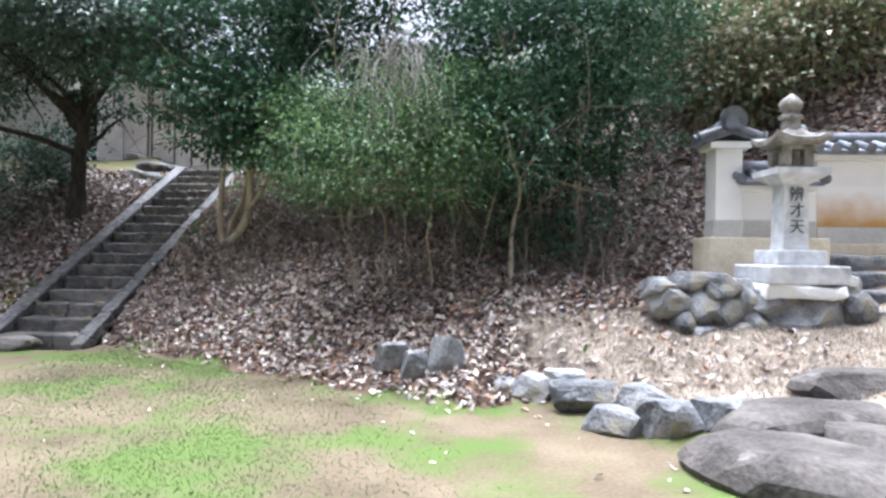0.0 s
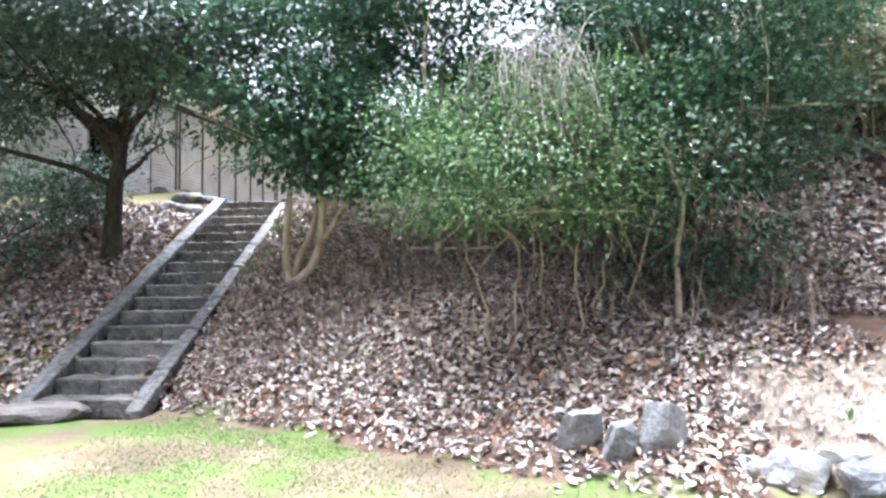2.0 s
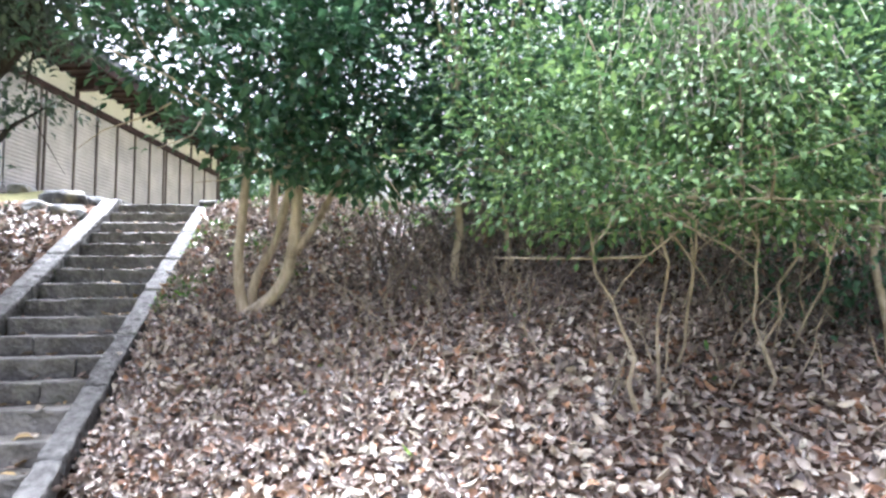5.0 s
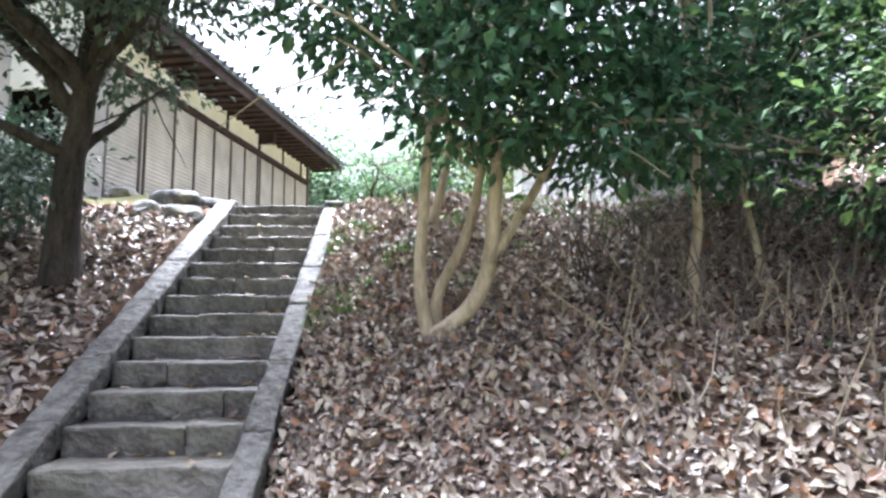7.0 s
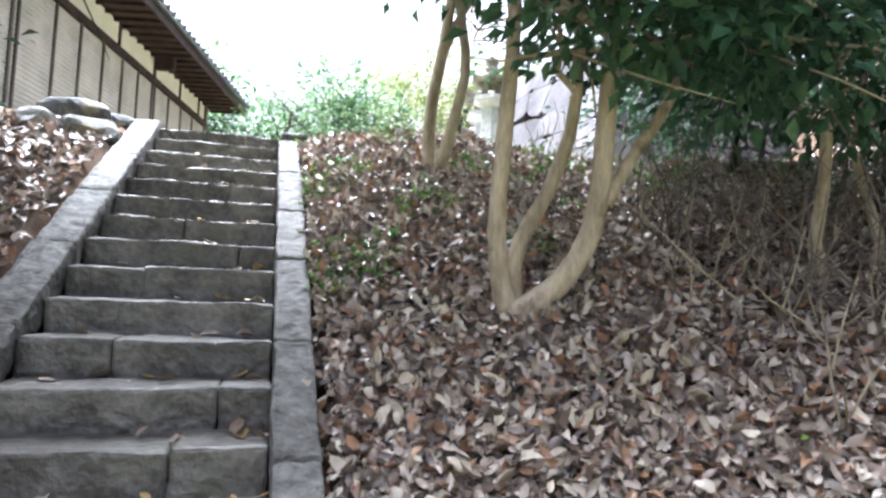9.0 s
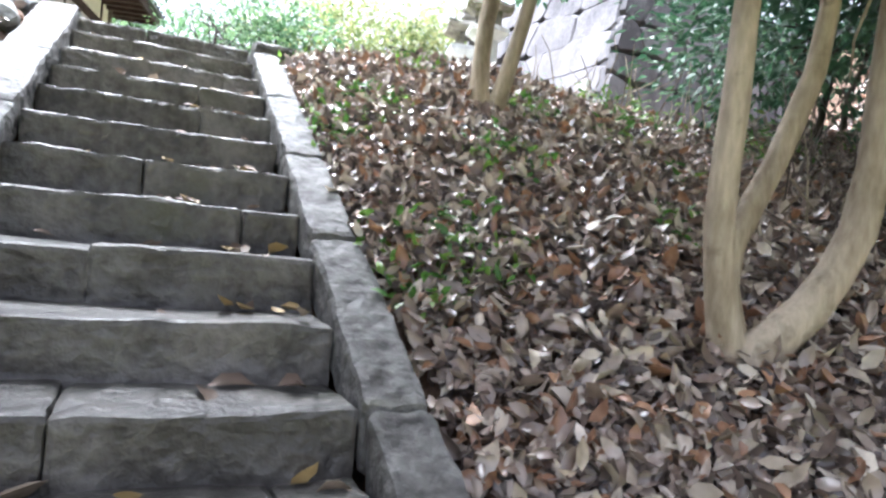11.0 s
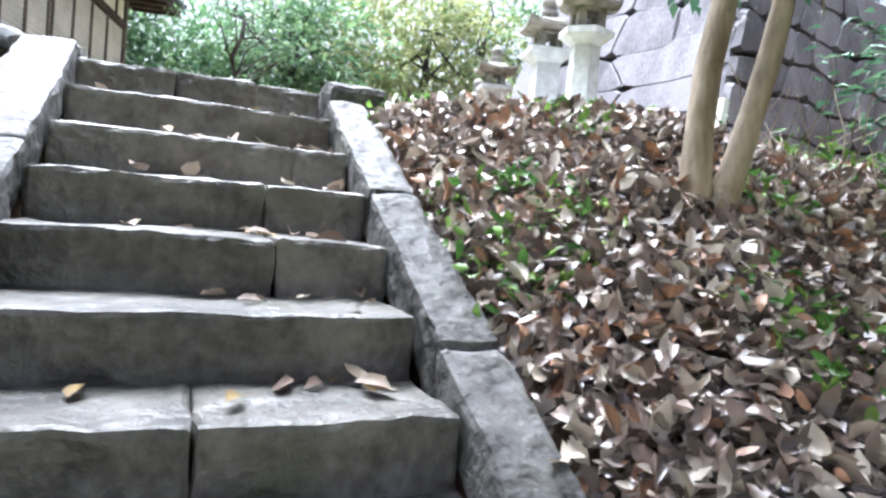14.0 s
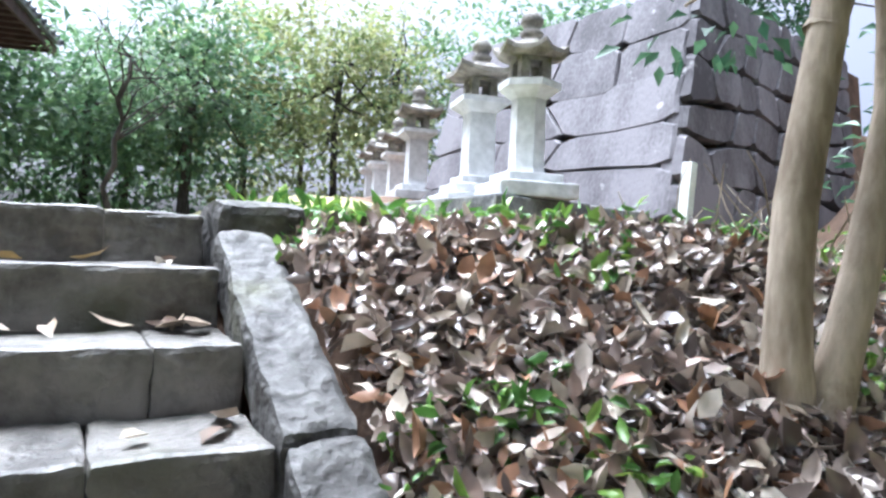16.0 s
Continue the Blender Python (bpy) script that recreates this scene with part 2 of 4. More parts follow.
def rock_bm(size, seed, cuts=9, sub=3, rough=0.06):
    """A field stone: a ball cut flat on several sides, then roughened."""
    rnd = random.Random(seed)
    bm = bmesh.new()
    bmesh.ops.create_icosphere(bm, subdivisions=sub, radius=0.62)
    planes = [(Vector((rnd.gauss(0, 1), rnd.gauss(0, 1), rnd.gauss(0, 0.8))).normalized(), rnd.uniform(0.36, 0.5)) for _ in range(cuts)]
    planes += [(Vector((0, 0, 1)), 0.42), (Vector((0, 0, -1)), 0.45)]
    for v in bm.verts:
        for n, d in planes:
            k = v.co.dot(n) - d
            if k > 0:
                v.co -= n * k * 0.94
        v.co += noise.noise_vector(v.co * 3 + Vector((seed, 0, 0))) * rough + noise.noise_vector(v.co * 9 + Vector((seed, 0, 0))) * rough * 0.3
        v.co = Vector((v.co.x * size[0], v.co.y * size[1], v.co.z * size[2]))
    return bm


class Geo:
    """Collects vertices and faces of many pieces for one mesh."""

    def __init__(self):
        self.v, self.f, self.n = [], [], 0

    def add(self, verts, faces):
        self.v.append(np.asarray(verts, float))
        self.f.extend((np.asarray(f) + self.n for f in faces))
        self.n += len(verts)

    def tube(self, pts, radii, sides=8, wob=0.0):
        pts = np.asarray(pts, float)
        n = len(pts)
        vs = []
        for i in range(n):
            t = pts[min(i + 1, n - 1)] - pts[max(i - 1, 0)]
            t = t / (np.linalg.norm(t) + 1e-9)
            u = np.cross(t, (0.3, 0.9, 0.2) if abs(t[1]) < 0.9 else (1, 0, 0))
            u = u / np.linalg.norm(u)
            w = np.cross(t, u)
            for k in range(sides):
                a = 2 * math.pi * k / sides
                r = radii[i] * (1 + wob * RNG.normal())
                vs.append(pts[i] + r * (math.cos(a) * u + math.sin(a) * w))
        fs = [(i * sides + k, i * sides + (k + 1) % sides, (i + 1) * sides + (k + 1) % sides, (i + 1) * sides + k) for i in range(n - 1) for k in range(sides)]
        fs.append(tuple(range((n - 1) * sides, n * sides)))
        self.add(vs, fs)

    def link(self, name, mat, parent=None, label="", smooth=False, kind=""):
        return link(name, np.concatenate(self.v), self.f, mat, parent, label, smooth, kind)


LEAF_F = np.array([(0, 2, 1), (0, 3, 2), (1, 2, 4), (2, 3, 4)])


def leaf_mesh(name, pos, axis, up, length, width, mat, parent=None, curl=0.2, label="", kind="", smooth=True):
    """Many folded leaves in one mesh: a base, two flanks, a midrib and a tip for each."""
    n = len(pos)
    axis = axis / np.linalg.norm(axis, axis=1, keepdims=True)
    side = np.cross(axis, up)
    side /= np.linalg.norm(side, axis=1, keepdims=True) + 1e-9
    nor = np.cross(side, axis)
    l, w = np.broadcast_to(length, n)[:, None], np.broadcast_to(width, n)[:, None]
    c = np.broadcast_to(curl, n)[:, None]
    v = np.stack([pos, pos + axis * l * 0.45 + side * w / 2 + nor * w * 0.3, pos + axis * l * 0.5 - nor * l * c * 0.3,
                  pos + axis * l * 0.45 - side * w / 2 + nor * w * 0.3, pos + axis * l * (1 - abs(c) * 0.3) + nor * l * c], axis=1).reshape(-1, 3)
    f = (LEAF_F[None] + (np.arange(n) * 5)[:, None, None]).reshape(-1, 3)
    me = bpy.data.meshes.new(name)
    me.vertices.add(len(v))
    me.vertices.foreach_set("co", v.ravel())
    me.loops.add(f.size)
    me.loops.foreach_set("vertex_index", f.ravel().astype(np.int32))
    me.polygons.add(len(f))
    me.polygons.foreach_set("loop_start", np.arange(0, f.size, 3, dtype=np.int32))
    me.polygons.foreach_set("loop_total", np.full(len(f), 3, dtype=np.int32))
    me.update(calc_edges=True)
    me.validate()
    me.materials.append(mat)
    ob = new(name, me)
    if parent is not None:
        ob.parent = parent
    if label or kind:
        tagged(ob, label, kind=kind)
    return ob


LITTER_F = np.array([(0, 2, 1), (0, 3, 2), (1, 2, 5), (1, 5, 4), (2, 3, 6), (2, 6, 5), (4, 5, 7), (5, 6, 7)])


def dry_leaf_mesh(name, pos, axis, up, length, width, mat, curl, cup):
    """Dry curled leaves: an oval outline of eight points, bent along the midrib and cupped across."""
    n = len(pos)
    axis = axis / np.linalg.norm(axis, axis=1, keepdims=True)
    side = np.cross(axis, up)
    side /= np.linalg.norm(side, axis=1, keepdims=True) + 1e-9
    nor = np.cross(side, axis)
    l, w, c, k = length[:, None], width[:, None], curl[:, None], cup[:, None]

    def at(u, s, h):
        return pos + axis * l * u + side * w * s + nor * (l * c * (u - 0.35) ** 2 * 1.8 + w * k * h)

    v = np.stack([at(0, 0, 0), at(0.3, 0.46, 1), at(0.3, 0, 0), at(0.3, -0.46, 0.7), at(0.68, 0.42, 1.1), at(0.68, 0, 0), at(0.68, -0.42, 0.8), at(1, 0, 0.2)], axis=1).reshape(-1, 3)
    f = (LITTER_F[None] + (np.arange(n) * 8)[:, None, None]).reshape(-1, 3)
    me = bpy.data.meshes.new(name)
    me.vertices.add(len(v))
    me.vertices.foreach_set("co", v.ravel())
    me.loops.add(f.size)
    me.loops.foreach_set("vertex_index", f.ravel().astype(np.int32))
    me.polygons.add(len(f))
    me.polygons.foreach_set("loop_start", np.arange(0, f.size, 3, dtype=np.int32))
    me.polygons.foreach_set("loop_total", np.full(len(f), 3, dtype=np.int32))
    me.polygons.foreach_set("use_smooth", np.ones(len(f), dtype=bool))
    me.update(calc_edges=True)
    me.validate()
    me.materials.append(mat)
    return new(name, me)


def crown(name, blobs, count, leaf, mat, parent, seed, clump=26, spread=0.22, label="", shell=0.5, droop=0.0):
    """Leaves in sprays, set unevenly over the shells of several blobs (centre, radii), with gaps."""
    rng = np.random.default_rng(seed)
    vol = np.array([b[1][0] * b[1][1] + b[1][0] * b[1][2] for b in blobs])
    pick = rng.choice(len(blobs), max(3, count // clump), p=vol / vol.sum())
    cen, rad = np.array([b[0] for b in blobs], float)[pick], np.array([b[1] for b in blobs], float)[pick]
    d = rng.normal(size=(len(pick), 3))
    d /= np.linalg.norm(d, axis=1, keepdims=True)
    r = shell + (1.08 - shell) * rng.random(len(pick)) ** 0.6
    bump = np.array([noise.noise(Vector(q * 2.3) + Vector((seed, 0, 0))) for q in d + cen * 0.5])
    keep = bump > -0.2
    cc = (cen + d * rad * (r * (1 + 0.35 * bump))[:, None])[keep]
    d = d[keep]
    pos = np.repeat(cc, clump, axis=0)
    out = np.repeat(d, clump, axis=0)
    off = rng.normal(size=pos.shape) * spread * np.array([1, 1, 0.34])
    pos = pos + off
    axis = out * 0.5 + off / spread * 0.5 + rng.normal(size=pos.shape) * 0.35 + np.array([0, 0, -0.15 - droop])
    up = np.array([0, 0, 1.0]) + out * 0.35 + rng.normal(size=pos.shape) * 0.3
    ln = leaf * rng.uniform(0.6, 1.25, len(pos))
    return leaf_mesh(name, pos, axis, up, ln, ln * 0.48, mat, parent, rng.uniform(-0.25, 0.05, len(pos)), label)


def stem_points(p0, p1, n=7, bend=0.12, seed=0):
    rng = np.random.default_rng(seed)
    p0, p1 = np.array(p0, float), np.array(p1, float)
    t = np.linspace(0, 1, n)[:, None]
    w = np.cumsum(rng.normal(size=(n, 3)) * bend * np.array([1, 1, 0.3]), axis=0)
    w = w - w[0] - t * (w[-1] - w[0]) 
    return p0 + (p1 - p0) * t + w * np.linalg.norm(p1 - p0) / 3


# ---- the lie of the land ----
SX0, SX1 = -6.95, -5.76          # clear width of the stairs
STEP_H, STEP_D, TOP_Y, TOP_Z, STEPS = 0.192, 0.364, 14.92, 3.21, 17


def ss(a, b, x):
    t = np.clip((x - a) / (b - a), 0, 1)
    return t * t * (3 - 2 * t)


def bank(x, y):
    """Distance up the bank from the courtyard's edge."""
    d = 0.538 * (x + 5.33) + 0.843 * (y - 9.1)
    # the low border of stones steps back here
    return d - 0.6 * ss(-0.1, 0.3, x) * (1 - ss(1.0, 1.4, x)) * (1 - ss(0.7, 1.5, d))


def ground(x, y):
    x, y = np.asarray(x, float), np.asarray(y, float)
    d = bank(x, y)
    s = np.interp(x, [-5, -2, 0, 2.5, 12], [0.69, 0.49, 0.44, 0.28, 0.24])
    right = s * np.maximum(d, 0) + 0.08 * np.maximum(d - 3.2, 0) ** 2 * ss(-3.5, 2.5, x)
    cap = 3.1 + 0.17 * ss(14.8, 16.5, y) + 0.13 * np.clip(y - 16.8, 0, 5) * ss(-4.4, -3.2, x) + 4.6 * ss(1.5, 6, x) * (1 - ss(17, 18, y))
    right = np.minimum(right, cap)
    left = np.clip(TOP_Z - 0.535 * (TOP_Y - y), 0, 3.2) + 0.06 * ss(-7.2, -8.2, x)
    left = left + 0.27 * np.clip(y - 15.4, 0, 1.9) * ss(-8.1, -9.1, x)
    left = np.maximum(left, 0)
    k = ss(-6.2, -5.2, x)
    h = left * (1 - k) + right * k
    inside = ss(0.2, 0.4, x) * ss(18.0, 18.2, y) * (1 - ss(20.4, 20.6, y))
    h = np.maximum(h, 5.3 * inside)
    rough = 0.05 * np.sin(1.7 * x + 0.6 * y) * np.sin(1.3 * y - 0.4 * x) + 0.025 * np.sin(4.1 * x) * np.sin(3.7 * y)
    h = h + rough * ss(0, 0.8, h)
    # the bed under the stair blocks stays below them
    bed = ss(SX0 - 0.3, SX0 - 0.2, x) * (1 - ss(SX1 + 0.2, SX1 + 0.3, x)) * ss(8.6, 8.9, y) * (1 - ss(15.2, 15.4, y))
    return h - 0.3 * bed


def grid_ground(name, x0, x1, y0, y1, cell, mats, pick):
    xs, ys = np.arange(x0, x1 + cell / 2, cell), np.arange(y0, y1 + cell / 2, cell)
    gx, gy = np.meshgrid(xs, ys)
    gz = ground(gx, gy)
    v = np.stack([gx, gy, gz], -1).reshape(-1, 3)
    w = len(xs)
    i = (np.arange(len(ys) - 1)[:, None] * w + np.arange(w - 1)[None]).ravel()
    f = np.stack([i, i + 1, i + w + 1, i + w], 1)
    me = bpy.data.meshes.new(name)
    me.from_pydata(v.tolist(), [], f.tolist())
    for m in mats:
        me.materials.append(m)
    c = v[f].mean(1)
    me.polygons.foreach_set("material_index", pick(c[:, 0], c[:, 1]).astype(np.int32))
    me.polygons.foreach_set("use_smooth", [True] * len(f))
    me.update()
    return new(name, me)


def soil_kind(x, y):
    d = bank(x, y) + 0.18 * np.sin(3 * x) * np.sin(2.3 * y)
    k = np.where((d > 0.05) & (x < 0.35 + 0.1 * np.sin(7 * y)), 1, 0)
    k = np.where((x > 0.35) & (d > 0.45), np.where(y < 7.3 + 0.3 * np.sin(2 * x), 2, 1), k)
    return np.where((y > 15.3 + 0.2 * np.sin(3 * x)) & (x < -3), 3, k)


land = grid_ground("ground", -16, 16, -8, 40, 0.11, [M_EARTH, M_SOIL, M_DRY, M_FAR], soil_kind)
tagged(land, "bare courtyard earth with moss rising into a leaf-strewn bank", "ground", kind="structure")
# distant ground to the horizon, with the near land cut out of it
far_v, far_f = [], []
R0 = [(-16, -8), (16, -8), (16, 40), (-16, 40)]
R1 = [(-900, -900), (900, -900), (900, 900), (-900, 900)]
for (x, y), (u, w) in zip(R0, R1):
    far_v += [(x, y, float(ground(x, y)) - 0.02), (u, w, 0.0)]
for i in range(4):
    j = (i + 1) % 4
    far_f.append((2 * i, 2 * i + 1, 2 * j + 1, 2 * j))
tagged(link("far_ground", far_v, far_f, M_FAR), "distant ground running out to the horizon", "ground", kind="structure")

# ---- stone stairs ----
stairs = base("staircase", pose(0, 0, 0), "worn grey stone staircase with leaf litter in its corners", "staircase", kind="structure")
rnd = random.Random(3)
for k in range(STEPS):
    yn, zn = TOP_Y - STEP_D * k, TOP_Z - STEP_H * k
    joints = [SX0]
    if k == 0:
        joints += [SX0 + 0.45, SX0 + 0.85]
    else:
        joints += [SX0 + rnd.choice([0.42, 0.55, 0.68, 0.8, 0.95])] if k % 4 != 1 else []
    joints.append(SX1)
    for a, b in zip(joints, joints[1:]):
        part("step_block", stone_bm(a + 0.001, yn, zn - STEP_H - 0.03, b - 0.001, yn + STEP_D + 0.05, zn + rnd.uniform(-0.008, 0.006), 0.012, 0.02, 0.07, k + a, 0.006), M_STEP, stairs)


def kerb(x0, x1, lengths, y, lift):
    for i, ln in enumerate(lengths):
        y1 = y + ln
        bm = stone_bm(x0 + 0.004, y + 0.008, -0.22, x1 - 0.004, y1 - 0.008, 0.0, 0.014, 0.03, 0.045, i + x0, 0.007)
        for v in bm.verts:
            v.co.z += TOP_Z - (TOP_Y - v.co.y) * STEP_H / STEP_D + lift
        part("kerb_stone", bm, M_KERB, stairs, "" if i else "sloping pitted kerb stone")
        y = y1


kerb(SX1, SX1 + 0.21, [0.75, 0.85, 0.8, 0.9, 0.8, 0.85, 0.95], 8.85, 0.035)
kerb(SX0 - 0.25, SX0, [0.8, 0.9, 0.75, 0.9, 0.85, 0.85, 1.1], 8.85, 0.05)
part("kerb_stone", stone_bm(SX1 + 0.02, 14.78, 2.95, SX1 + 0.36, 15.2, 3.26, 0.03, 0.04, 0.1, 9), M_KERB, stairs, "squared stone at the head of the kerb")
part("kerb_stone", stone_bm(SX0 - 0.34, 15.08, 2.95, SX0, 15.5, 3.3, 0.03, 0.04, 0.1, 8), M_KERB, stairs)


def gz0(x, y):
    return float(ground(x, y)) - 0.02


def rock(name, x, y, z, size, seed, mat=None, turn=0, tip=0, label="grey field stone half sunk in the ground", group="", cuts=9):
    ob = part(name, rock_bm(size, seed, cuts), mat or M_ROCK)
    ob.matrix_world = pose(x, y, z, tip, 0, turn)
    ob.data.polygons.foreach_set("use_smooth", [False] * len(ob.data.polygons))
    return tagged(ob, label, "rock", group)


rock("flat_stone", -6.75, 8.55, 0.06, (1.15, 0.75, 0.28), 4, M_FLATROCK, 10, label="flat pale stepping stone at the foot of the stairs")
# stones along the edge of the dry terrace
for x, y, z, s, sd, tn, mt in ((0.5, 6.33, 0.1, (0.5, 0.42, 0.36), 11, -18, 0), (0.95, 5.98, 0.13, (0.85, 0.4, 0.32), 12, 14, 0), (0.74, 6.12, 0.29, (0.34, 0.22, 0.12), 18, 15, 1), (1.05, 5.3, 0.06, (0.56, 0.36, 0.3), 13, -25, 0),
                               (1.33, 5.45, 0.17, (0.52, 0.44, 0.4), 14, -40, 0), (1.47, 5.13, 0.11, (0.52, 0.4, 0.44), 15, -20, 0), (1.82, 5.12, 0.18, (0.54, 0.4, 0.32), 16, 10, 0), (0.2, 6.5, 0.08, (0.28, 0.28, 0.24), 17, 0, 0)):
    rock("edging_stone", x, y, z, s, sd, M_GRANITE if mt else None, tn, label="small pale stone lying on the border" if mt else "grey angular edging stone of a low border", group="edging stones", cuts=14)
rock("flat_stone", 1.98, 4.15, 0.05, (1.18, 0.75, 0.46), 21, M_FLATROCK, -34, label="large dark rounded stepping stone", cuts=2)
rock("flat_stone", 2.68, 5.14, 0.14, (1.75, 0.72, 0.42), 22, M_FLATROCK, 22, label="broad dark flat stepping stone", cuts=3)
rock("flat_stone", 3.12, 5.5, 0.36, (1.1, 0.5, 0.32), 23, M_FLATROCK, 12, label="dark slab used as a step", cuts=4)
rock("flat_stone", 2.5, 4.42, 0.12, (0.62, 0.5, 0.42), 24, M_FLATROCK, -20, label="dark squared stone beside the stepping stones", cuts=10)
rock("upright_stone", -0.35, 6.52, 0.3, (0.3, 0.2, 0.66), 31, None, 10, 4, label="upright grey stone with pale lichen", cuts=12)
rock("edging_stone", -0.66, 6.55, 0.22, (0.36, 0.16, 0.48), 32, None, 30, 14, label="thin grey slab leaning in the leaves", group="edging stones", cuts=12)
rock("edging_stone", -0.9, 6.75, 0.27, (0.36, 0.16, 0.46), 33, None, 10, 18, label="thin grey slab leaning in the leaves", group="edging stones", cuts=12)
# boulders that carry the lantern and the wall: place along the face, height, width, tallness
for i, (x, z, w, h) in enumerate(((1.85, 1.05, 0.42, 0.24), (2.1, 1.1, 0.5, 0.26), (1.91, 0.9, 0.46, 0.36), (2.19, 0.87, 0.36, 0.4), (2.46, 0.82, 0.58, 0.36), (2.4, 1.06, 0.48, 0.32), (2.05, 0.7, 0.32, 0.26), (2.22, 0.56, 0.44, 0.26), (2.52, 0.62, 0.42, 0.26),
                                  (3.0, 0.92, 0.74, 0.34), (3.3, 0.74, 0.84, 0.74), (2.95, 0.6, 0.66, 0.46), (2.66, 0.92, 0.28, 0.5), (3.58, 1.06, 0.4, 0.38), (3.42, 0.98, 0.4, 0.36), (3.7, 0.86, 0.4, 0.4), (2.72, 0.72, 0.3, 0.36))):
    rock("boulder", x, 6.92 + 0.18 * (z - 0.8), z, (w * 1.12, 0.5, h * 1.15), 41 + i, None, (i * 37) % 24 - 12, label="weathered grey boulder of a dry-laid base", group="boulders under the lantern", cuts=14)
for i in range(5):
    ob = part("slab_step", stone_bm(-0.75, -0.28, -0.26, 0.75, 0.28, 0, 0.03, 0.04, 0.18, i), M_ROCK)
    ob.matrix_world = pose(4.6, 6.75 + 0.36 * i, 0.66 + 0.19 * i, 0, 0, -2)
    tagged(ob, "rough grey stone slab of a side stair", "step", "side stair slabs")


# ---- stone lanterns ----
def ring_bm(profile, sides, twist=0.0):
    """A turned or many-sided shape from (radius, height) pairs."""
    bm = bmesh.new()
    rows = []
    for r, z in profile:
        rows.append([bm.verts.new((r * math.cos(2 * math.pi * (k + 0.5) / sides + twist), r * math.sin(2 * math.pi * (k + 0.5) / sides + twist), z)) for k in range(sides)])
    for a, b in zip(rows, rows[1:]):
        for k in range(sides):
            bm.faces.new((a[k], a[(k + 1) % sides], b[(k + 1) % sides], b[k]))
    bm.faces.new(rows[0][::-1])
    bm.faces.new(rows[-1])
    return bm


def lantern_roof_bm(r, z, h, sides):
    """Roof with upturned corners."""
    bm = ring_bm([(r * 0.72, z), (r, z + 0.02), (r * 1.0, z + 0.07), (r * 0.62, z + h * 0.55), (r * 0.3, z + h)], sides)
    bm.verts.ensure_lookup_table()
    es = [e for e in bm.edges if abs(e.verts[0].co.z - e.verts[1].co.z) < 1e-5 and e.calc_length() > 0.1]
    bmesh.ops.subdivide_edges(bm, edges=es, cuts=3, use_grid_fill=True)
    lim = r * math.cos(math.pi / sides)
    for v in bm.verts:
        q = math.hypot(v.co.x, v.co.y)
        if q > lim * 0.9:
            v.co.z += 0.07 * max(0, (q - lim) / (r - lim + 1e-6)) ** 1.5
        v.co += noise.noise_vector(v.co * 7) * 0.008
    return bm


def stone_lantern(m, label, s=1.0, sides=4, mat=None, top=None, shaft_h=0.7, shaft_r=0.2, group="row of stone lanterns", steps=((0.4, 0.14), (0.3, 0.13)), plate=0.3, eave=0.36, neck=0.0):
    mat, top = mat or M_GRANITE, top or M_DARKGRANITE
    t = base("stone_lantern", m @ Matrix.Diagonal((s, s, s, 1)), label, "lantern", group)
    q = math.sqrt(2) if sides == 4 else 1.12
    z = 0.0
    for i, (w, h) in enumerate(steps):
        part("base_step", stone_bm(-w, -w, z, w, w, z + h, 0.008, 0.02, 0.2, i), mat, t)
        z += h + 0.003
    part("shaft", ring_bm([(shaft_r * q * 1.06, z), (shaft_r * q, z + 0.06), (shaft_r * q * 0.95, z + shaft_h - 0.05), (shaft_r * q * 0.98, z + shaft_h)], sides), mat, t, "pale granite shaft")
    z += shaft_h + 0.002
    part("platform", ring_bm([(shaft_r * q * 1.0, z), (plate * q * 0.94, z + 0.09), (plate * q, z + 0.1), (plate * q, z + 0.17)], sides), mat, t)
    z += 0.172
    # fire box: four posts, so that its windows are open
    bm = box_bm(-0.17, -0.17, z, 0.17, 0.17, z + 0.04, 0.006)
    box_bm(-0.17, -0.17, z + 0.21, 0.17, 0.17, z + 0.25, 0.006, bm)
    for a in (-1, 1):
        for b in (-1, 1):
            box_bm(a * 0.12 - 0.05, b * 0.12 - 0.05, z + 0.04, a * 0.12 + 0.05, b * 0.12 + 0.05, z + 0.21, 0.006, bm)
    part("fire_box", bm, top, t, "open-sided stone fire box")
    z += 0.252
    part("roof", lantern_roof_bm(eave * q, z, 0.2, sides), top, t, "mossy stone roof with upturned corners")
    z += 0.205
    if neck:
        part("neck", ring_bm([(0.12, z - 0.03), (0.1, z + 0.02), (0.1, z + neck)], 10), top, t, "", True)
        z += neck
    part("finial", ring_bm([(0.1, z - 0.02), (0.13, z + 0.03), (0.09, z + 0.07), (0.08, z + 0.08), (0.12, z + 0.13), (0.125, z + 0.18), (0.08, z + 0.24), (0.02, z + 0.29)], 12), top, t, "onion-shaped finial", True)
    return t


lan = stone_lantern(pose(3.17, 7.05, 1.12, 0, 0, 4), "grey granite lantern with carved characters on boulders by the white wall", 0.93, 4, shaft_h=0.72, shaft_r=0.14, group="", steps=((0.43, 0.2), (0.27, 0.16)), plate=0.29, eave=0.3, neck=0.1)
# thin raised letters; their dark colour paints the shade inside carved strokes
txt = bpy.data.curves.new("carved_writing", "FONT")
txt.body, txt.size, txt.align_x, txt.extrude, txt.space_line = "辨\n才\n天", 0.17, "CENTER", 0.003, 1.05
txt.materials.append(M_CARVED_SHADE)
to = new("carved_writing", txt)
to.parent = lan
to.matrix_local = pose(0.0, -0.147, 0.92, 89, 0, 0)
tagged(to, "carved characters running down the shaft, their groove shade given as dark colour")
pad = part("mortar_pad", stone_bm(2.76, 6.66, 0.98, 3.58, 7.5, 1.118, 0.03, 0.03, 0.15), M_PLASTER)
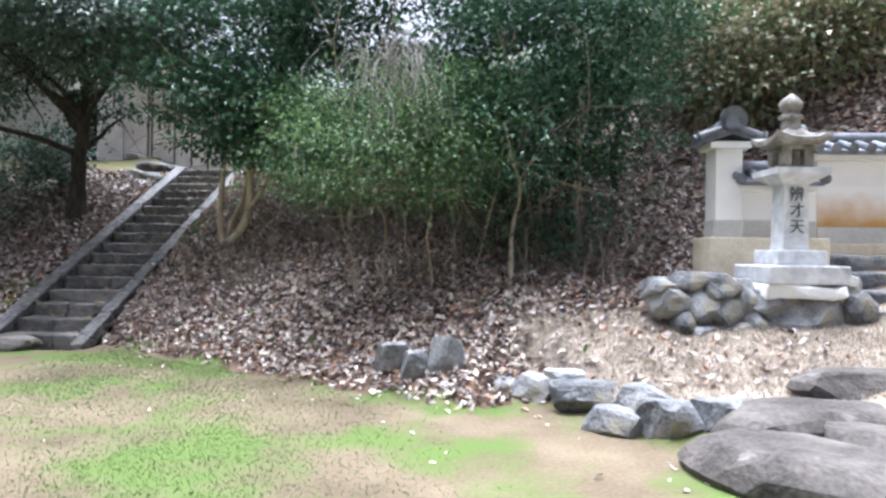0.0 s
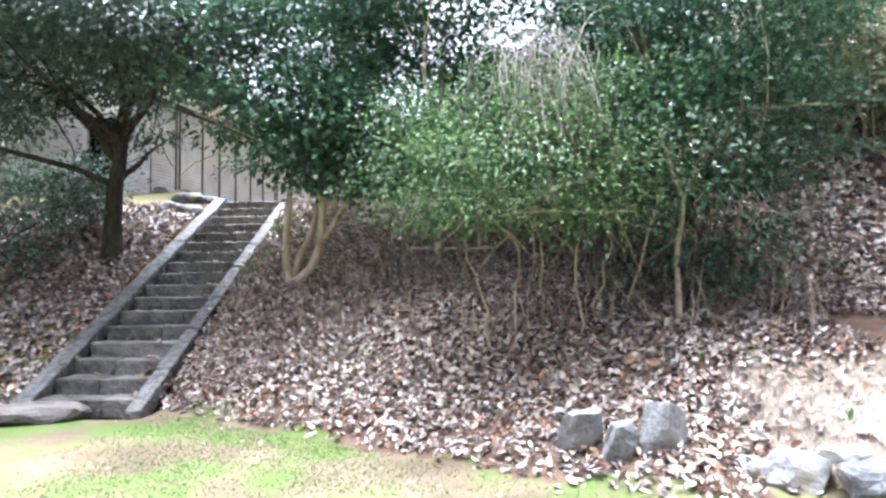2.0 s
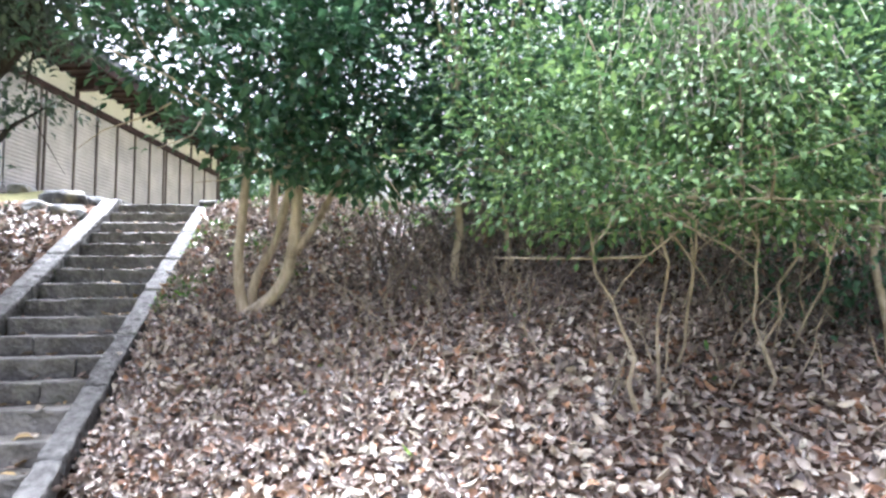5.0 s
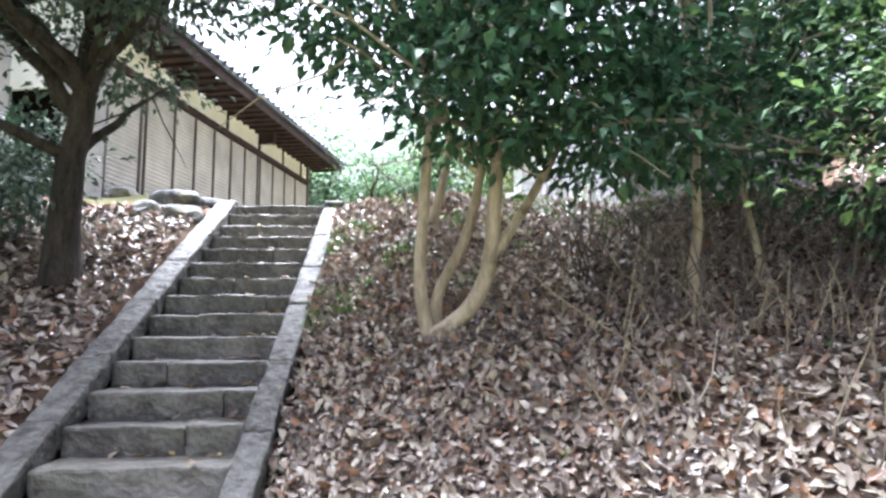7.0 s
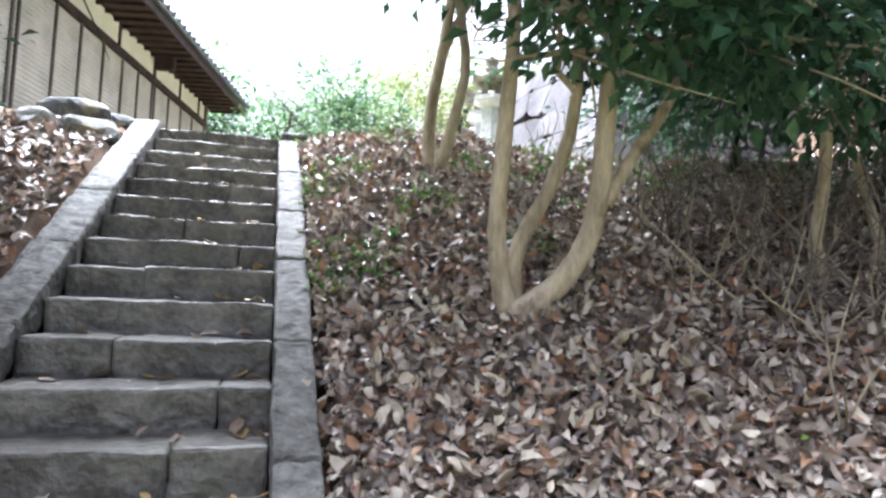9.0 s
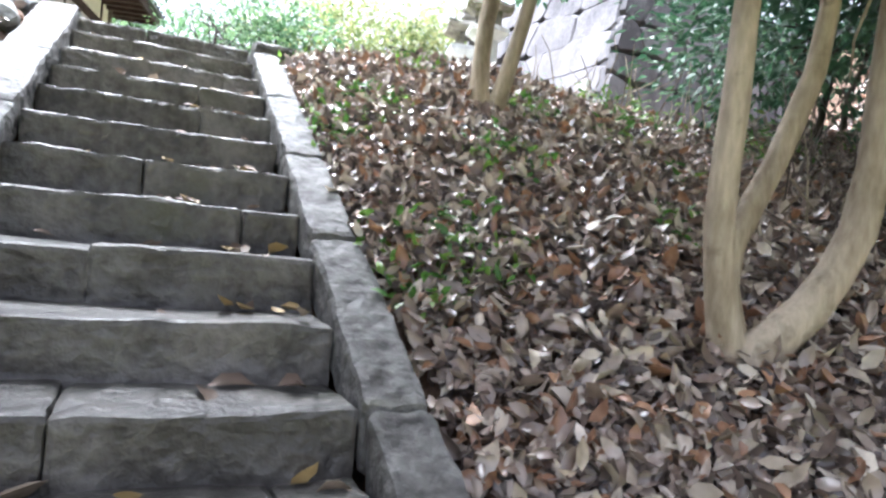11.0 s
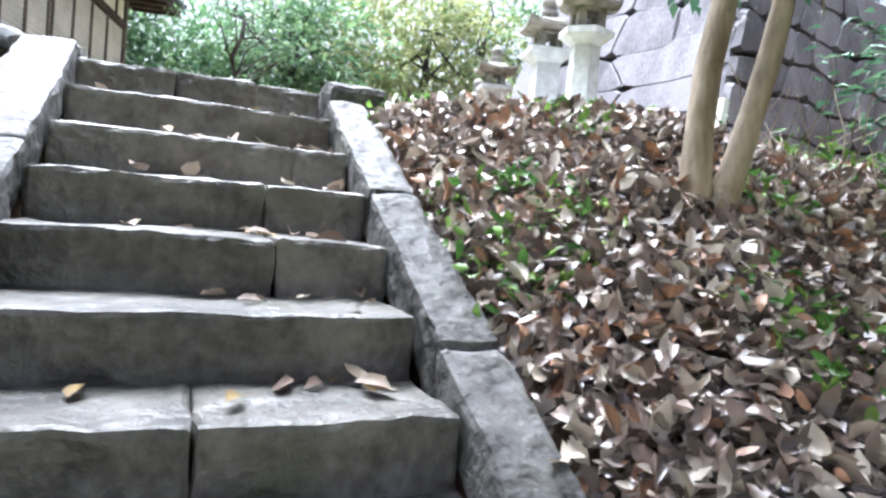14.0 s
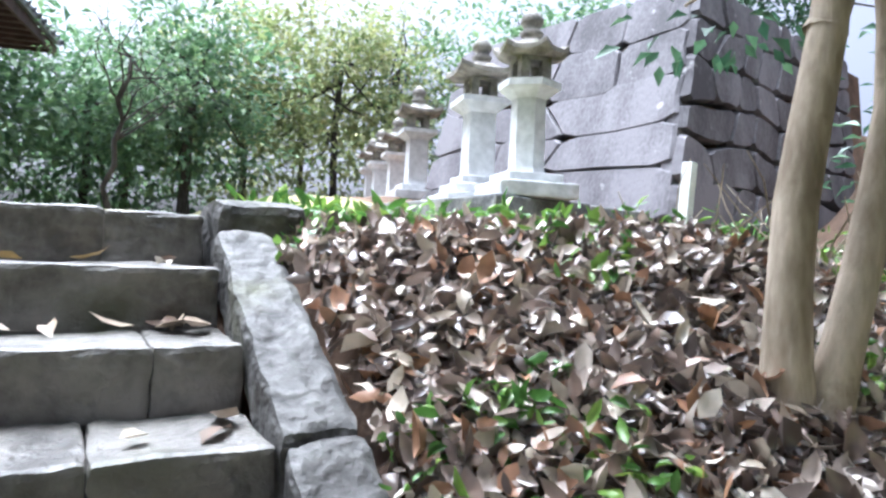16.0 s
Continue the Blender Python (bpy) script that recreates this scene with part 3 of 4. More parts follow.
tagged(pad, "pale mortar bed under the granite lantern", "mortar")


# ---- plaster wall with tiled coping ----
def tile_row(parent, x0, x1, y, z, run, drop, pitch=0.2):
    """One slope of a small tile roof: round ridges over pans, ending in round caps."""
    n = int((x1 - x0) / pitch)
    for i in range(n + 1):
        x = x0 + (x1 - x0) * i / n
        g = Geo()
        g.tube([(x, y, z + 0.03), (x, y - run, z - drop + 0.03)], [0.045, 0.045], 10)
        g.tube([(x, y - run - 0.004, z - drop + 0.03), (x, y - run - 0.03, z - drop + 0.026)], [0.06, 0.06], 12)
        g.link("round_tile", M_TILE, parent)
    v = [(x0, y, z), (x1, y, z), (x1, y - run, z - drop), (x0, y - run, z - drop)]
    v += [(a, b, c - 0.05) for a, b, c in v]
    link("tile_bed", v, [(0, 1, 2, 3)[::-1], (4, 5, 6, 7), (0, 1, 5, 4), (1, 2, 6, 5)[::-1], (2, 3, 7, 6)[::-1], (3, 0, 4, 7)[::-1]], M_TILE, parent)


def plaster_wall(name, m, length, z_base, z_top, thick, label, foot=(-0.05, 0.0, 0.05), both=False):
    t = base(name, m, label, "wall", kind="structure")
    part("wall_base", stone_bm(foot[0], -thick / 2 - foot[2], z_base - 0.35, length + foot[1], thick / 2 + 0.05, z_base + 0.3, 0.006, 0.01, 0.5), M_OCHRE, t, "ochre-stained plaster footing")
    part("wall_band", box_bm(0, -thick / 2 - 0.015, z_base + 0.302, length, thick / 2 + 0.015, z_base + 0.5, 0.005), M_GREYPL, t)
    part("wall_face", box_bm(0, -thick / 2, z_base + 0.502, length, thick / 2, z_top, 0.01), M_PLASTER, t, "white lime plaster")
    part("cornice", box_bm(-0.06, -thick / 2 - 0.08, z_top + 0.002, length, thick / 2 + 0.08, z_top + 0.08, 0.012), M_PLASTER, t)
    tile_row(t, -0.08, length, 0, z_top + 0.22, 0.34, 0.12)
    if both:
        for i in range(int(length / 0.2) + 1):
            g = Geo()
            g.tube([(-0.06 + 0.2 * i, 0, z_top + 0.25), (-0.06 + 0.2 * i, 0.36, z_top + 0.13)], [0.045, 0.055], 10)
            g.link("round_tile", M_TILE, t)
    back = [(-0.08, 0, z_top + 0.21), (length, 0, z_top + 0.21), (length, 0.34, z_top + 0.09), (-0.08, 0.34, z_top + 0.09)]
    link("tile_bed", back + [(a, b, c - 0.05) for a, b, c in back], [(0, 1, 2, 3), (7, 6, 5, 4), (0, 3, 7, 4), (3, 2, 6, 7), (2, 1, 5, 6)], M_TILE, t)
    g = Geo()
    g.tube([(-0.12, 0, z_top + 0.28), (length, 0, z_top + 0.28)], [0.09, 0.09], 12)
    g.tube([(-0.15, 0, z_top + 0.32), (-0.1, 0, z_top + 0.32)], [0.15, 0.15], 14)
    g.link("ridge_tile", M_TILE, t, "round ridge tile with an end cap", True)
    return t


plaster_wall("wall_white_high", pose(2.81, 7.76, 0, 0, 0, 90), 0.36, 1.3, 2.62, 0.3, "white plaster wall end with grey tiled coping", both=True)
plaster_wall("wall_white_low", pose(2.96, 7.98, 0, 0, 0, 2), 0.86, 1.3, 2.14, 0.3, "low white plaster wall with grey tiled coping", foot=(-0.42, 0.06, 0.2))
w = plaster_wall("wall_white_long", pose(4.0, 8.38, 0, 0, 0, 2), 7.0, 1.25, 2.55, 0.35, "long white plaster wall with ochre-stained foot and tiled coping")
part("stain", box_bm(0.002, -0.179, 1.753, 6.99, -0.174, 2.25), M_ORANGE, w, "orange rain stain fading up from the wall's foot")
# ---- timber building on the terrace ----
bld = base("building", pose(-9.68, 17.24, 3.76, 0, 0, -11.9), "long timber building with grey siding panels and white plaster band", "building")
L, BW = 9.75, 5.0
SH, BH, WT = 2.3, 0.15, 2.92         # heights of siding, beam and white band
BATTENS = [0.92, 1.07, 2.05, 2.86, 3.7, 4.52, 5.28, 6.05, 6.2, 7.05, 7.9, 8.75]
# solid core; the unlit inside is put into its near-black colour
part("wall", box_bm(-BW, 0.9, -0.5, -0.06, L, 2.95), M_DARK, bld, "wall core behind the siding, coloured near-black as interior shade")


def siding_panel(y0, y1):
    """Horizontally ribbed panel between two battens."""
    n = 58
    v = []
    for i in range(n + 1):
        z = 0.02 + (SH - 0.02) * i / n
        o = 0.014 if i % 2 else 0.0
        v += [(-0.05 + o, y0, z), (-0.05 + o, y1, z)]
    f = [(2 * i, 2 * i + 1, 2 * i + 3, 2 * i + 2) for i in range(n)]
    k = len(v)
    v += [(-0.07, y0, 0.02), (-0.07, y1, 0.02), (-0.07, y1, SH), (-0.07, y0, SH)]
    f.append((k + 3, k + 2, k + 1, k))
    return link("siding_panel", v, f, M_SIDING, bld)


edges = [0.0] + BATTENS + [L]
for a, b in zip(edges, edges[1:]):
    siding_panel(a + 0.01, b - 0.01)
for y in BATTENS:
    part("batten", box_bm(-0.06, y - 0.022, 0, -0.005, y + 0.022, SH + 0.005, 0.004), M_BATTEN, bld)
part("corner_post", box_bm(-0.12, L, 0, 0.02, L + 0.12, WT - 0.01, 0.008), M_BATTEN, bld)
part("foundation", stone_bm(-0.14, -0.03, -0.8, 0.0, L + 0.1, -0.145, 0.01, 0.01, 0.4), M_ROCK, bld, "rough stone footing")
part("sill_beam", box_bm(-0.1, -0.02, -0.14, 0.02, L, 0.0, 0.008), M_BATTEN, bld)
part("beam", box_bm(-0.1, -0.05, SH + 0.008, 0.03, L - 0.005, SH + BH, 0.01), M_BROWNWOOD, bld, "red-brown timber beam")
posts = [0.05, 2.05, 4.3, 6.1, 7.75, 9.2]
for i, y in enumerate(posts):
    wide = 0.07 if i in (1, 3) else 0.03
    part("post", box_bm(-0.09, y - wide, SH + BH + 0.003, 0.0, y + wide, WT - 0.01, 0.006), M_BROWNWOOD, bld)
    end = posts[i + 1] if i + 1 < len(posts) else L
    part("plaster_panel", box_bm(-0.08, y + wide + 0.005, SH + BH + 0.003, -0.02, end - 0.075, WT - 0.012, 0.004), M_PLASTER, bld, "" if i else "white plaster panel under the eaves")
    if wide > 0.05:
        bm = box_bm(0.004, y - 0.09, WT - 0.3, 0.42, y + 0.09, WT - 0.015, 0.04)
        part("bracket", bm, M_BROWNWOOD, bld, "rounded bracket end carrying the eave")
# roof: eave soffit, rafters, fascia and rising tiled slope
part("soffit", box_bm(-0.1, -0.5, WT - 0.008, 0.9, L + 0.6, WT + 0.03), M_BROWNWOOD, bld, "red-brown boarded eave")
for i in range(30):
    y = -0.4 + i * (L + 0.9) / 29
    part("rafter", box_bm(-0.02, y - 0.03, WT - 0.075, 0.885, y + 0.03, WT - 0.01), M_BROWNWOOD, bld)
part("fascia", box_bm(0.9, -0.52, WT - 0.1, 0.95, L + 0.62, WT + 0.09, 0.008), M_BROWNWOOD, bld)
slope = [(1.02, -0.55, WT + 0.1), (1.02, L + 0.65, WT + 0.1), (-2.5, L + 0.65, 4.6), (-2.5, -0.55, 4.6), (-6.0, -0.55, WT + 0.1), (-6.0, L + 0.65, WT + 0.1)]
link("roof", slope + [(a, b, c + 0.09) for a, b, c in slope], [(3, 2, 1, 0), (4, 5, 2, 3), (6, 7, 8, 9), (9, 8, 11, 10), (0, 1, 7, 6), (1, 2, 8, 7), (2, 5, 11, 8), (3, 0, 6, 9), (4, 3, 9, 10), (5, 4, 10, 11)], M_TILE, bld, "grey tiled roof slope")
for i in range(36):
    y = -0.5 + i * (L + 1.1) / 35
    g = Geo()
    g.tube([(1.03, y, WT + 0.2), (-2.5, y, 4.7)], [0.05, 0.05], 8)
    g.tube([(1.06, y, WT + 0.19), (1.02, y, WT + 0.2)], [0.06, 0.06], 8)
    g.link("round_tile", M_TILE, bld)
# near end wall with a recess; its darkness is the core's near-black colour
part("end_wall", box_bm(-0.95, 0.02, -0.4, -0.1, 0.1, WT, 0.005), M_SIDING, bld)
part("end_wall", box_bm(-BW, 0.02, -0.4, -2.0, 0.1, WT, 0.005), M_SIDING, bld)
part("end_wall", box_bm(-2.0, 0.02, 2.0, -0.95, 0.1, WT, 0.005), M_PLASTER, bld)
gv = [(-BW, 0.02, WT + 0.004), (0.0, 0.02, WT + 0.004), (-2.5, 0.02, 4.5)]
link("gable", gv + [(a, b + 0.08, c) for a, b, c in gv], [(0, 1, 2), (5, 4, 3), (0, 3, 4, 1), (1, 4, 5, 2), (2, 5, 3, 0)], M_PLASTER, bld)
for i in range(9):
    fx, fy = -9.45 + 0.15 * i + rnd.uniform(-0.05, 0.2), 17.3 + 0.68 * i
    rock("footing_stone", fx, fy, gz0(fx, fy) + 0.06, (rnd.uniform(0.3, 0.5), 0.35, rnd.uniform(0.18, 0.26)), 60 + i, None, rnd.uniform(0, 90), label="rounded grey stone along the building's foot", group="footing stones")

for i, (x, y, sz) in enumerate(((-7.5, 14.35, 0.5), (-7.75, 14.95, 0.6), (-7.45, 15.35, 0.55), (-7.95, 14.5, 0.4))):
    rock("boulder", x, y, gz0(x, y) + 0.06, (sz, sz * 0.7, sz * 0.55), 80 + i, None, 25 * i, label="pale rounded boulder beside the head of the stairs", group="boulders at the stair head")

# ---- retaining wall of fitted stones ----
rwall = base("wall_retaining", pose(-1.03, 16.96, 3.5, 0, 0, 10.0), "battered retaining wall of fitted purple-grey stones", "wall", kind="structure")
WH, BL, BR = 2.75, 0.3, 0.1


def stone_face(p0, along, inward, length, cols, rows, seed, bulge, lean, side):
    """Fitted stones over a battered face; the joints stay open and dark."""
    rnd = random.Random(seed)
    al, inn = Vector(along), Vector(inward)
    pt = {}
    for j in range(rows + 1):
        for i in range(cols + 1):
            u = length * (i + (rnd.uniform(-0.24, 0.24) if 0 < i < cols else 0) + (0.25 if j % 2 and 0 < i < cols else 0)) / cols
            z = WH * (j + (rnd.uniform(-0.2, 0.2) if 0 < j < rows else 0)) / rows
            pt[i, j] = (u, z)
    for j in range(rows):
        i = 0
        while i < cols:
            span = 2 if rnd.random() < 0.3 and i + 2 <= cols else 1
            q = [pt[i, j], pt[i + span, j], pt[i + span, j + 1], pt[i, j + 1]]
            cu, cz = sum(a for a, _ in q) / 4, sum(b for _, b in q) / 4
            ring = []
            for a, b in zip(q, q[1:] + q[:1]):
                ring += [(a[0] * 0.88 + b[0] * 0.12, a[1] * 0.88 + b[1] * 0.12), ((a[0] + b[0]) / 2 + rnd.uniform(-0.03, 0.03), (a[1] + b[1]) / 2 + rnd.uniform(-0.03, 0.03)), (a[0] * 0.12 + b[0] * 0.88, a[1] * 0.12 + b[1] * 0.88)]
            lay = []
            for depth, shrink in ((0.14, 1.0), (0.0, 0.996), (-bulge - rnd.uniform(0, 0.02), 0.965 - bulge)):
                for u, z in ring:
                    u2, z2 = cu + (u - cu) * shrink, cz + (z - cz) * shrink
                    u2 += side * z2 * (1 - u2 / length)
                    lay.append(Vector(p0) + al * u2 + Vector((0, 0, z2)) + inn * (depth + lean * z2))
            n = len(ring)
            f = [(r * n + k, r * n + (k + 1) % n, (r + 1) * n + (k + 1) % n, (r + 1) * n + k) for r in (0, 1) for k in range(n)] + [tuple(range(2 * n, 3 * n))]
            link("wall_stone", lay, f, M_WALLSTONE, rwall)
            i += span


stone_face((0, 0, 0), (0, 1, 0), (1, 0, 0), 4.2, 5, 5, 5, 0.012, BL, BR)
stone_face((0, 0, 0), (1, 0, 0), (0, 1, 0), 5.0, 9, 6, 6, 0.07, BR, BL)
b8 = [(0.1, 0.1, -0.3), (6, 0.1, -0.3), (6, 4.1, -0.3), (0.1, 4.1, -0.3)]
t8 = [(0.1 + BL * WH, 0.1 + BR * WH, WH - 0.02), (6, 0.1 + BR * WH, WH - 0.02), (6, 4.1, WH - 0.02), (0.1 + BL * WH, 4.1, WH - 0.02)]
link("wall_core", b8 + t8, [(0, 1, 5, 4), (1, 2, 6, 5), (2, 3, 7, 6), (3, 0, 4, 7), (4, 5, 6, 7)], M_SOIL, rwall)

# ---- lantern row and its plinth ----
def plinth_run(m, lengths, depth, label):
    t = base("plinth", m, label, "plinth", kind="structure")
    y = 0.0
    for i, ln in enumerate(lengths):
        part("plinth_stone", stone_bm(0, y + 0.005, -0.4, depth, y + ln - 0.005, 0.0, 0.012, 0.02, 0.2, i + depth), M_ROCK, t)
        y += ln


plinth_run(pose(-3.12, 16.9, 3.62, 0, 0, 3), [0.8, 0.7, 0.9, 0.8], 1.1, "low stone kerb plinth under the lantern row")
plinth_run(pose(-2.06, 17.3, 3.6, 0, 0, -84), [0.45, 0.4], 0.36, "low stone kerb running from the lantern plinth to the wall's foot")
LAN = [(-2.57, 17.25, 3.622, 0.88, 6, "tall grey stone lantern with a six-sided upturned roof"), (-2.22, 18.66, 3.622, 0.92, 4, "pale square-shafted stone lantern on a stone plinth")]
LAN += [(x, y, gz0(x, y), 0.95, 4, lab) for x, y, lab in ((-1.3, 22.04, "pale square-shafted stone lantern with an onion finial"), (-0.44, 24.66, "pale square-shafted stone lantern in a receding row"),
                                                          (-0.25, 25.9, "pale square-shafted stone lantern in a receding row"), (0.22, 27.5, "pale square-shafted stone lantern in a receding row"))]
for i, (x, y, z, sc, sides, lab) in enumerate(LAN):
    stone_lantern(pose(x, y, z, 0, 0, -14), lab, sc, sides, shaft_h=0.78, shaft_r=0.17, steps=((0.42, 0.16), (0.3, 0.1)) if i != 1 else ((0.5, 0.15), (0.38, 0.12), (0.27, 0.1)), neck=0.04)
post = part("marker_post", box_bm(-0.045, -0.045, -0.2, 0.045, 0.045, 0.62, 0.008), M_POST)
post.matrix_world = pose(-1.86, 16.03, gz0(-1.86, 16.03) + 0.1, 0, 6, 10)
tagged(post, "thin white square marker post beside the stone wall", "post")

# ---- trees ----
def smooth_line(pts, n):
    """Points along a smooth line through the few given ones."""
    pts = np.array(pts, float)
    u = np.linspace(0, len(pts) - 1, n)
    out = []
    for t in u:
        i = min(int(t), len(pts) - 2)
        f = t - i
        p0, p1, p2, p3 = pts[max(i - 1, 0)], pts[i], pts[i + 1], pts[min(i + 2, len(pts) - 1)]
        out.append(0.5 * (2 * p1 + (p2 - p0) * f + (2 * p0 - 5 * p1 + 4 * p2 - p3) * f ** 2 + (3 * p1 - p0 - 3 * p2 + p3) * f ** 3))
    return np.array(out)


def tree(name, m, label, stems, blobs, count, leaf, bark, leaves, seed, clump=44, spread=0.25, shell=0.5, limbs=10, droop=0.0, category="tree"):
    """Stems are (foot, head, radius, bend); limbs run from the stems out into the crown."""
    t = base(name, m, label, category)
    rng = np.random.default_rng(seed)
    heads = []
    for i, (p0, p1, r, bend) in enumerate(stems):
        pts = stem_points(p0, p1, 9, bend, seed + i) if len(p0) == 3 and np.ndim(p0) == 1 else smooth_line(p0, 12)
        n = len(pts)
        g = Geo()
        g.tube(pts, np.linspace(r, r * 0.55, n) * np.array([1.3, 1.1] + [1] * (n - 2)), 10, 0.03)
        g.link("trunk", bark, t, smooth=True)
        heads.append((pts, r))
    for i in range(limbs):
        g = Geo()
        pts, r = heads[i % len(heads)]
        a = pts[rng.integers(len(pts) // 2, len(pts))]
        c, rad = blobs[rng.integers(len(blobs))]
        q = rng.normal(size=3)
        b = np.array(c) + q / np.linalg.norm(q) * np.array(rad) * 0.8
        lp = stem_points(a, b, 6, 0.14, seed * 31 + i)
        g.tube(lp, np.linspace(r * 0.4, 0.008, 6), 6)
        for j in range(3):
            c2 = lp[rng.integers(2, 5)]
            g.tube(stem_points(c2, c2 + rng.normal(size=3) * 0.45, 4, 0.15, seed * 77 + i * 5 + j), [0.012, 0.009, 0.006, 0.003], 4)
        g.link("branch", bark, t, smooth=True)
    crown("crown", blobs, count, leaf, leaves, t, seed, clump, spread, shell=shell, droop=droop)
    return t


def gz(x, y):
    return float(ground(x, y))


# camellia beside the stairs: three pale stems from one foot
tree("tree", pose(-4.49, 11.17, gz(-4.49, 11.17) + 0.03), "multi-stemmed camellia tree with pale smooth bark and dark glossy leaves",
     [([(0, 0, -0.05), (-0.08, 0.02, 0.4), (-0.05, 0.02, 1.0), (0.0, 0.05, 1.9), (-0.1, 0.15, 3.0)], None, 0.06, 0), ([(0.04, 0.03, 0), (0.08, 0.12, 0.35), (0.3, 0.1, 0.8), (0.42, 0.05, 1.4), (0.45, 0.2, 2.8)], None, 0.055, 0),
      ([(0.02, -0.02, -0.05), (0.3, -0.07, 0.2), (0.46, -0.12, 0.55), (0.52, -0.13, 1.2), (0.58, -0.1, 1.9), (0.9, 0.1, 3.0)], None, 0.075, 0), ([(0.5, -0.12, 0.62), (0.72, -0.1, 0.95), (0.95, -0.15, 1.35), (1.5, 0.2, 2.3)], None, 0.045, 0)],
     [((0, 0.1, 3.4), (1.5, 1.4, 1.2)), ((1.2, 0.2, 2.7), (1.3, 1.1, 0.9)), ((-0.6, -0.6, 2.5), (0.8, 0.8, 0.5)), ((0.4, -0.9, 2.3), (1.1, 0.7, 0.45)), ((0.3, 0.5, 4.6), (1.6, 1.5, 1.2)), ((0.1, -0.9, 1.9), (0.8, 0.5, 0.3)), ((1.4, -0.4, 1.75), (1.1, 0.7, 0.38)), ((0.2, -0.7, 1.6), (0.7, 0.45, 0.25)), ((1.4, -0.7, 1.4), (0.9, 0.5, 0.28))],
     16500, 0.14, M_BARKPALE, L_CAMELLIA, 101)
tree("tree", pose(-4.45, 13.42, gz(-4.45, 13.42) + 0.03), "slender tree with two crossing pale trunks near the stair head",
     [([(0, 0, -0.05), (0.0, 0.0, 0.5), (0.1, -0.03, 1.2), (0.2, -0.05, 2.2), (0.2, 0, 3.4)], None, 0.065, 0), ([(0.08, -0.06, -0.05), (0.2, -0.09, 0.45), (0.29, -0.1, 0.95), (0.22, -0.09, 1.5), (0.15, -0.06, 2.1), (0.4, 0, 3.3)], None, 0.055, 0), ([(0.08, -0.02, 1.05), (0.2, -0.05, 1.35), (0.42, -0.06, 1.8), (0.8, 0, 2.8)], None, 0.045, 0)],
     [((0.2, 0.3, 3.6), (1.4, 1.2, 0.9)), ((1.0, 0, 2.7), (0.7, 0.6, 0.35)), ((0.85, 1.1, 1.75), (0.45, 0.35, 0.22)), ((0.4, 0.4, 4.8), (1.5, 1.3, 1.1))], 6500, 0.13, M_BARKPALE, L_CAMELLIA, 102)
# dark tree on the bank left of the stairs
tree("tree", pose(-8.0, 12.55, gz(-8, 12.55) - 0.05), "dark-trunked tree with grey-green feathery foliage on the bank",
     [((0, 0, 0), (0.15, 0, 2.6), 0.17, 0.03), ((0.1, 0, 1.7), (-1.3, -0.3, 3.4), 0.08, 0.08), ((0.1, 0, 1.9), (1.0, -0.4, 3.5), 0.08, 0.08)],
     [((-1.4, -0.5, 3.2), (1.7, 1.5, 0.9)), ((0.9, -0.9, 3.1), (1.3, 1.2, 0.7)), ((0, 0, 4.4), (2.2, 2, 1.2)), ((-1.8, -1.6, 2.3), (1.4, 1.2, 0.5)), ((0.6, -2.0, 3.5), (1.8, 1.3, 0.6)), ((-2.2, -2.4, 3.3), (1.8, 1.3, 0.7)), ((0.45, 0.2, 2.3), (0.7, 0.5, 0.35)), ((-0.7, 0.6, 1.5), (0.6, 0.6, 0.7)), ((1.6, -1.6, 3.5), (1.6, 1.2, 0.8)), ((-0.5, -2.0, 4.3), (2.3, 1.5, 0.9)), ((2.3, -0.8, 4.4), (1.7, 1.3, 1.0)), ((-2.6, -1.2, 1.3), (1.2, 0.9, 0.8)), ((-0.6, 0.6, 5.4), (2.6, 2.0, 1.0))], 62000, 0.12, M_BARKDARK, L_GREY, 103, limbs=24, shell=0.2)
# bushes over the bank
tree("bush", pose(-0.9, 8.45, gz(-0.9, 8.45) - 0.05), "broad light green bush on thin bare stems above the leaf bank",
     [((0.3 * i - 0.7, 0.3 * ((i * 7) % 3) - 0.1, 0), (0.42 * i - 1.0, -0.1, 1.5 + 0.1 * (i % 3)), 0.014, 0.08) for i in range(6)],
     [((-0.2, -0.4, 1.85), (1.2, 0.9, 0.55)), ((-1.1, 0.1, 1.7), (0.8, 0.7, 0.45)), ((0.4, 0.1, 2.35), (1.0, 0.9, 0.6)), ((-0.6, 0.3, 2.45), (1.1, 0.9, 0.6)), ((-0.9, -0.5, 1.35), (0.5, 0.4, 0.25)), ((0.3, -0.6, 1.3), (0.6, 0.4, 0.25))], 21000, 0.068, M_TWIG, L_BRIGHT, 104, limbs=16, category="bush")
tree("tree", pose(0.35, 8.6, gz(0.35, 8.6) - 0.05), "dense dark camellia with thin bare lower stem",
     [((0, -0.2, 0), (-0.1, 0.0, 2.0), 0.03, 0.08), ((0.9, 0.7, 0.1), (1.0, 0.5, 2.6), 0.04, 0.06), ((0.35, 0.9, 0.2), (0.2, 0.8, 2.6), 0.035, 0.06)],
     [((0.1, 0.1, 1.9), (1.0, 0.8, 0.8)), ((0.9, 0.5, 2.2), (1.1, 0.9, 0.9)), ((0.5, 0.6, 3.2), (1.6, 1.2, 1.0)), ((1.4, 0.9, 3.4), (1.2, 1.0, 0.9)), ((0.7, 0.6, 4.4), (1.7, 1.3, 0.9)), ((0.9, 0.6, 1.1), (0.8, 0.7, 0.7)), ((0.2, 0.7, 0.5), (0.8, 0.6, 0.5))], 28000, 0.1, M_TWIG, L_CAMELLIA, 105, limbs=16)
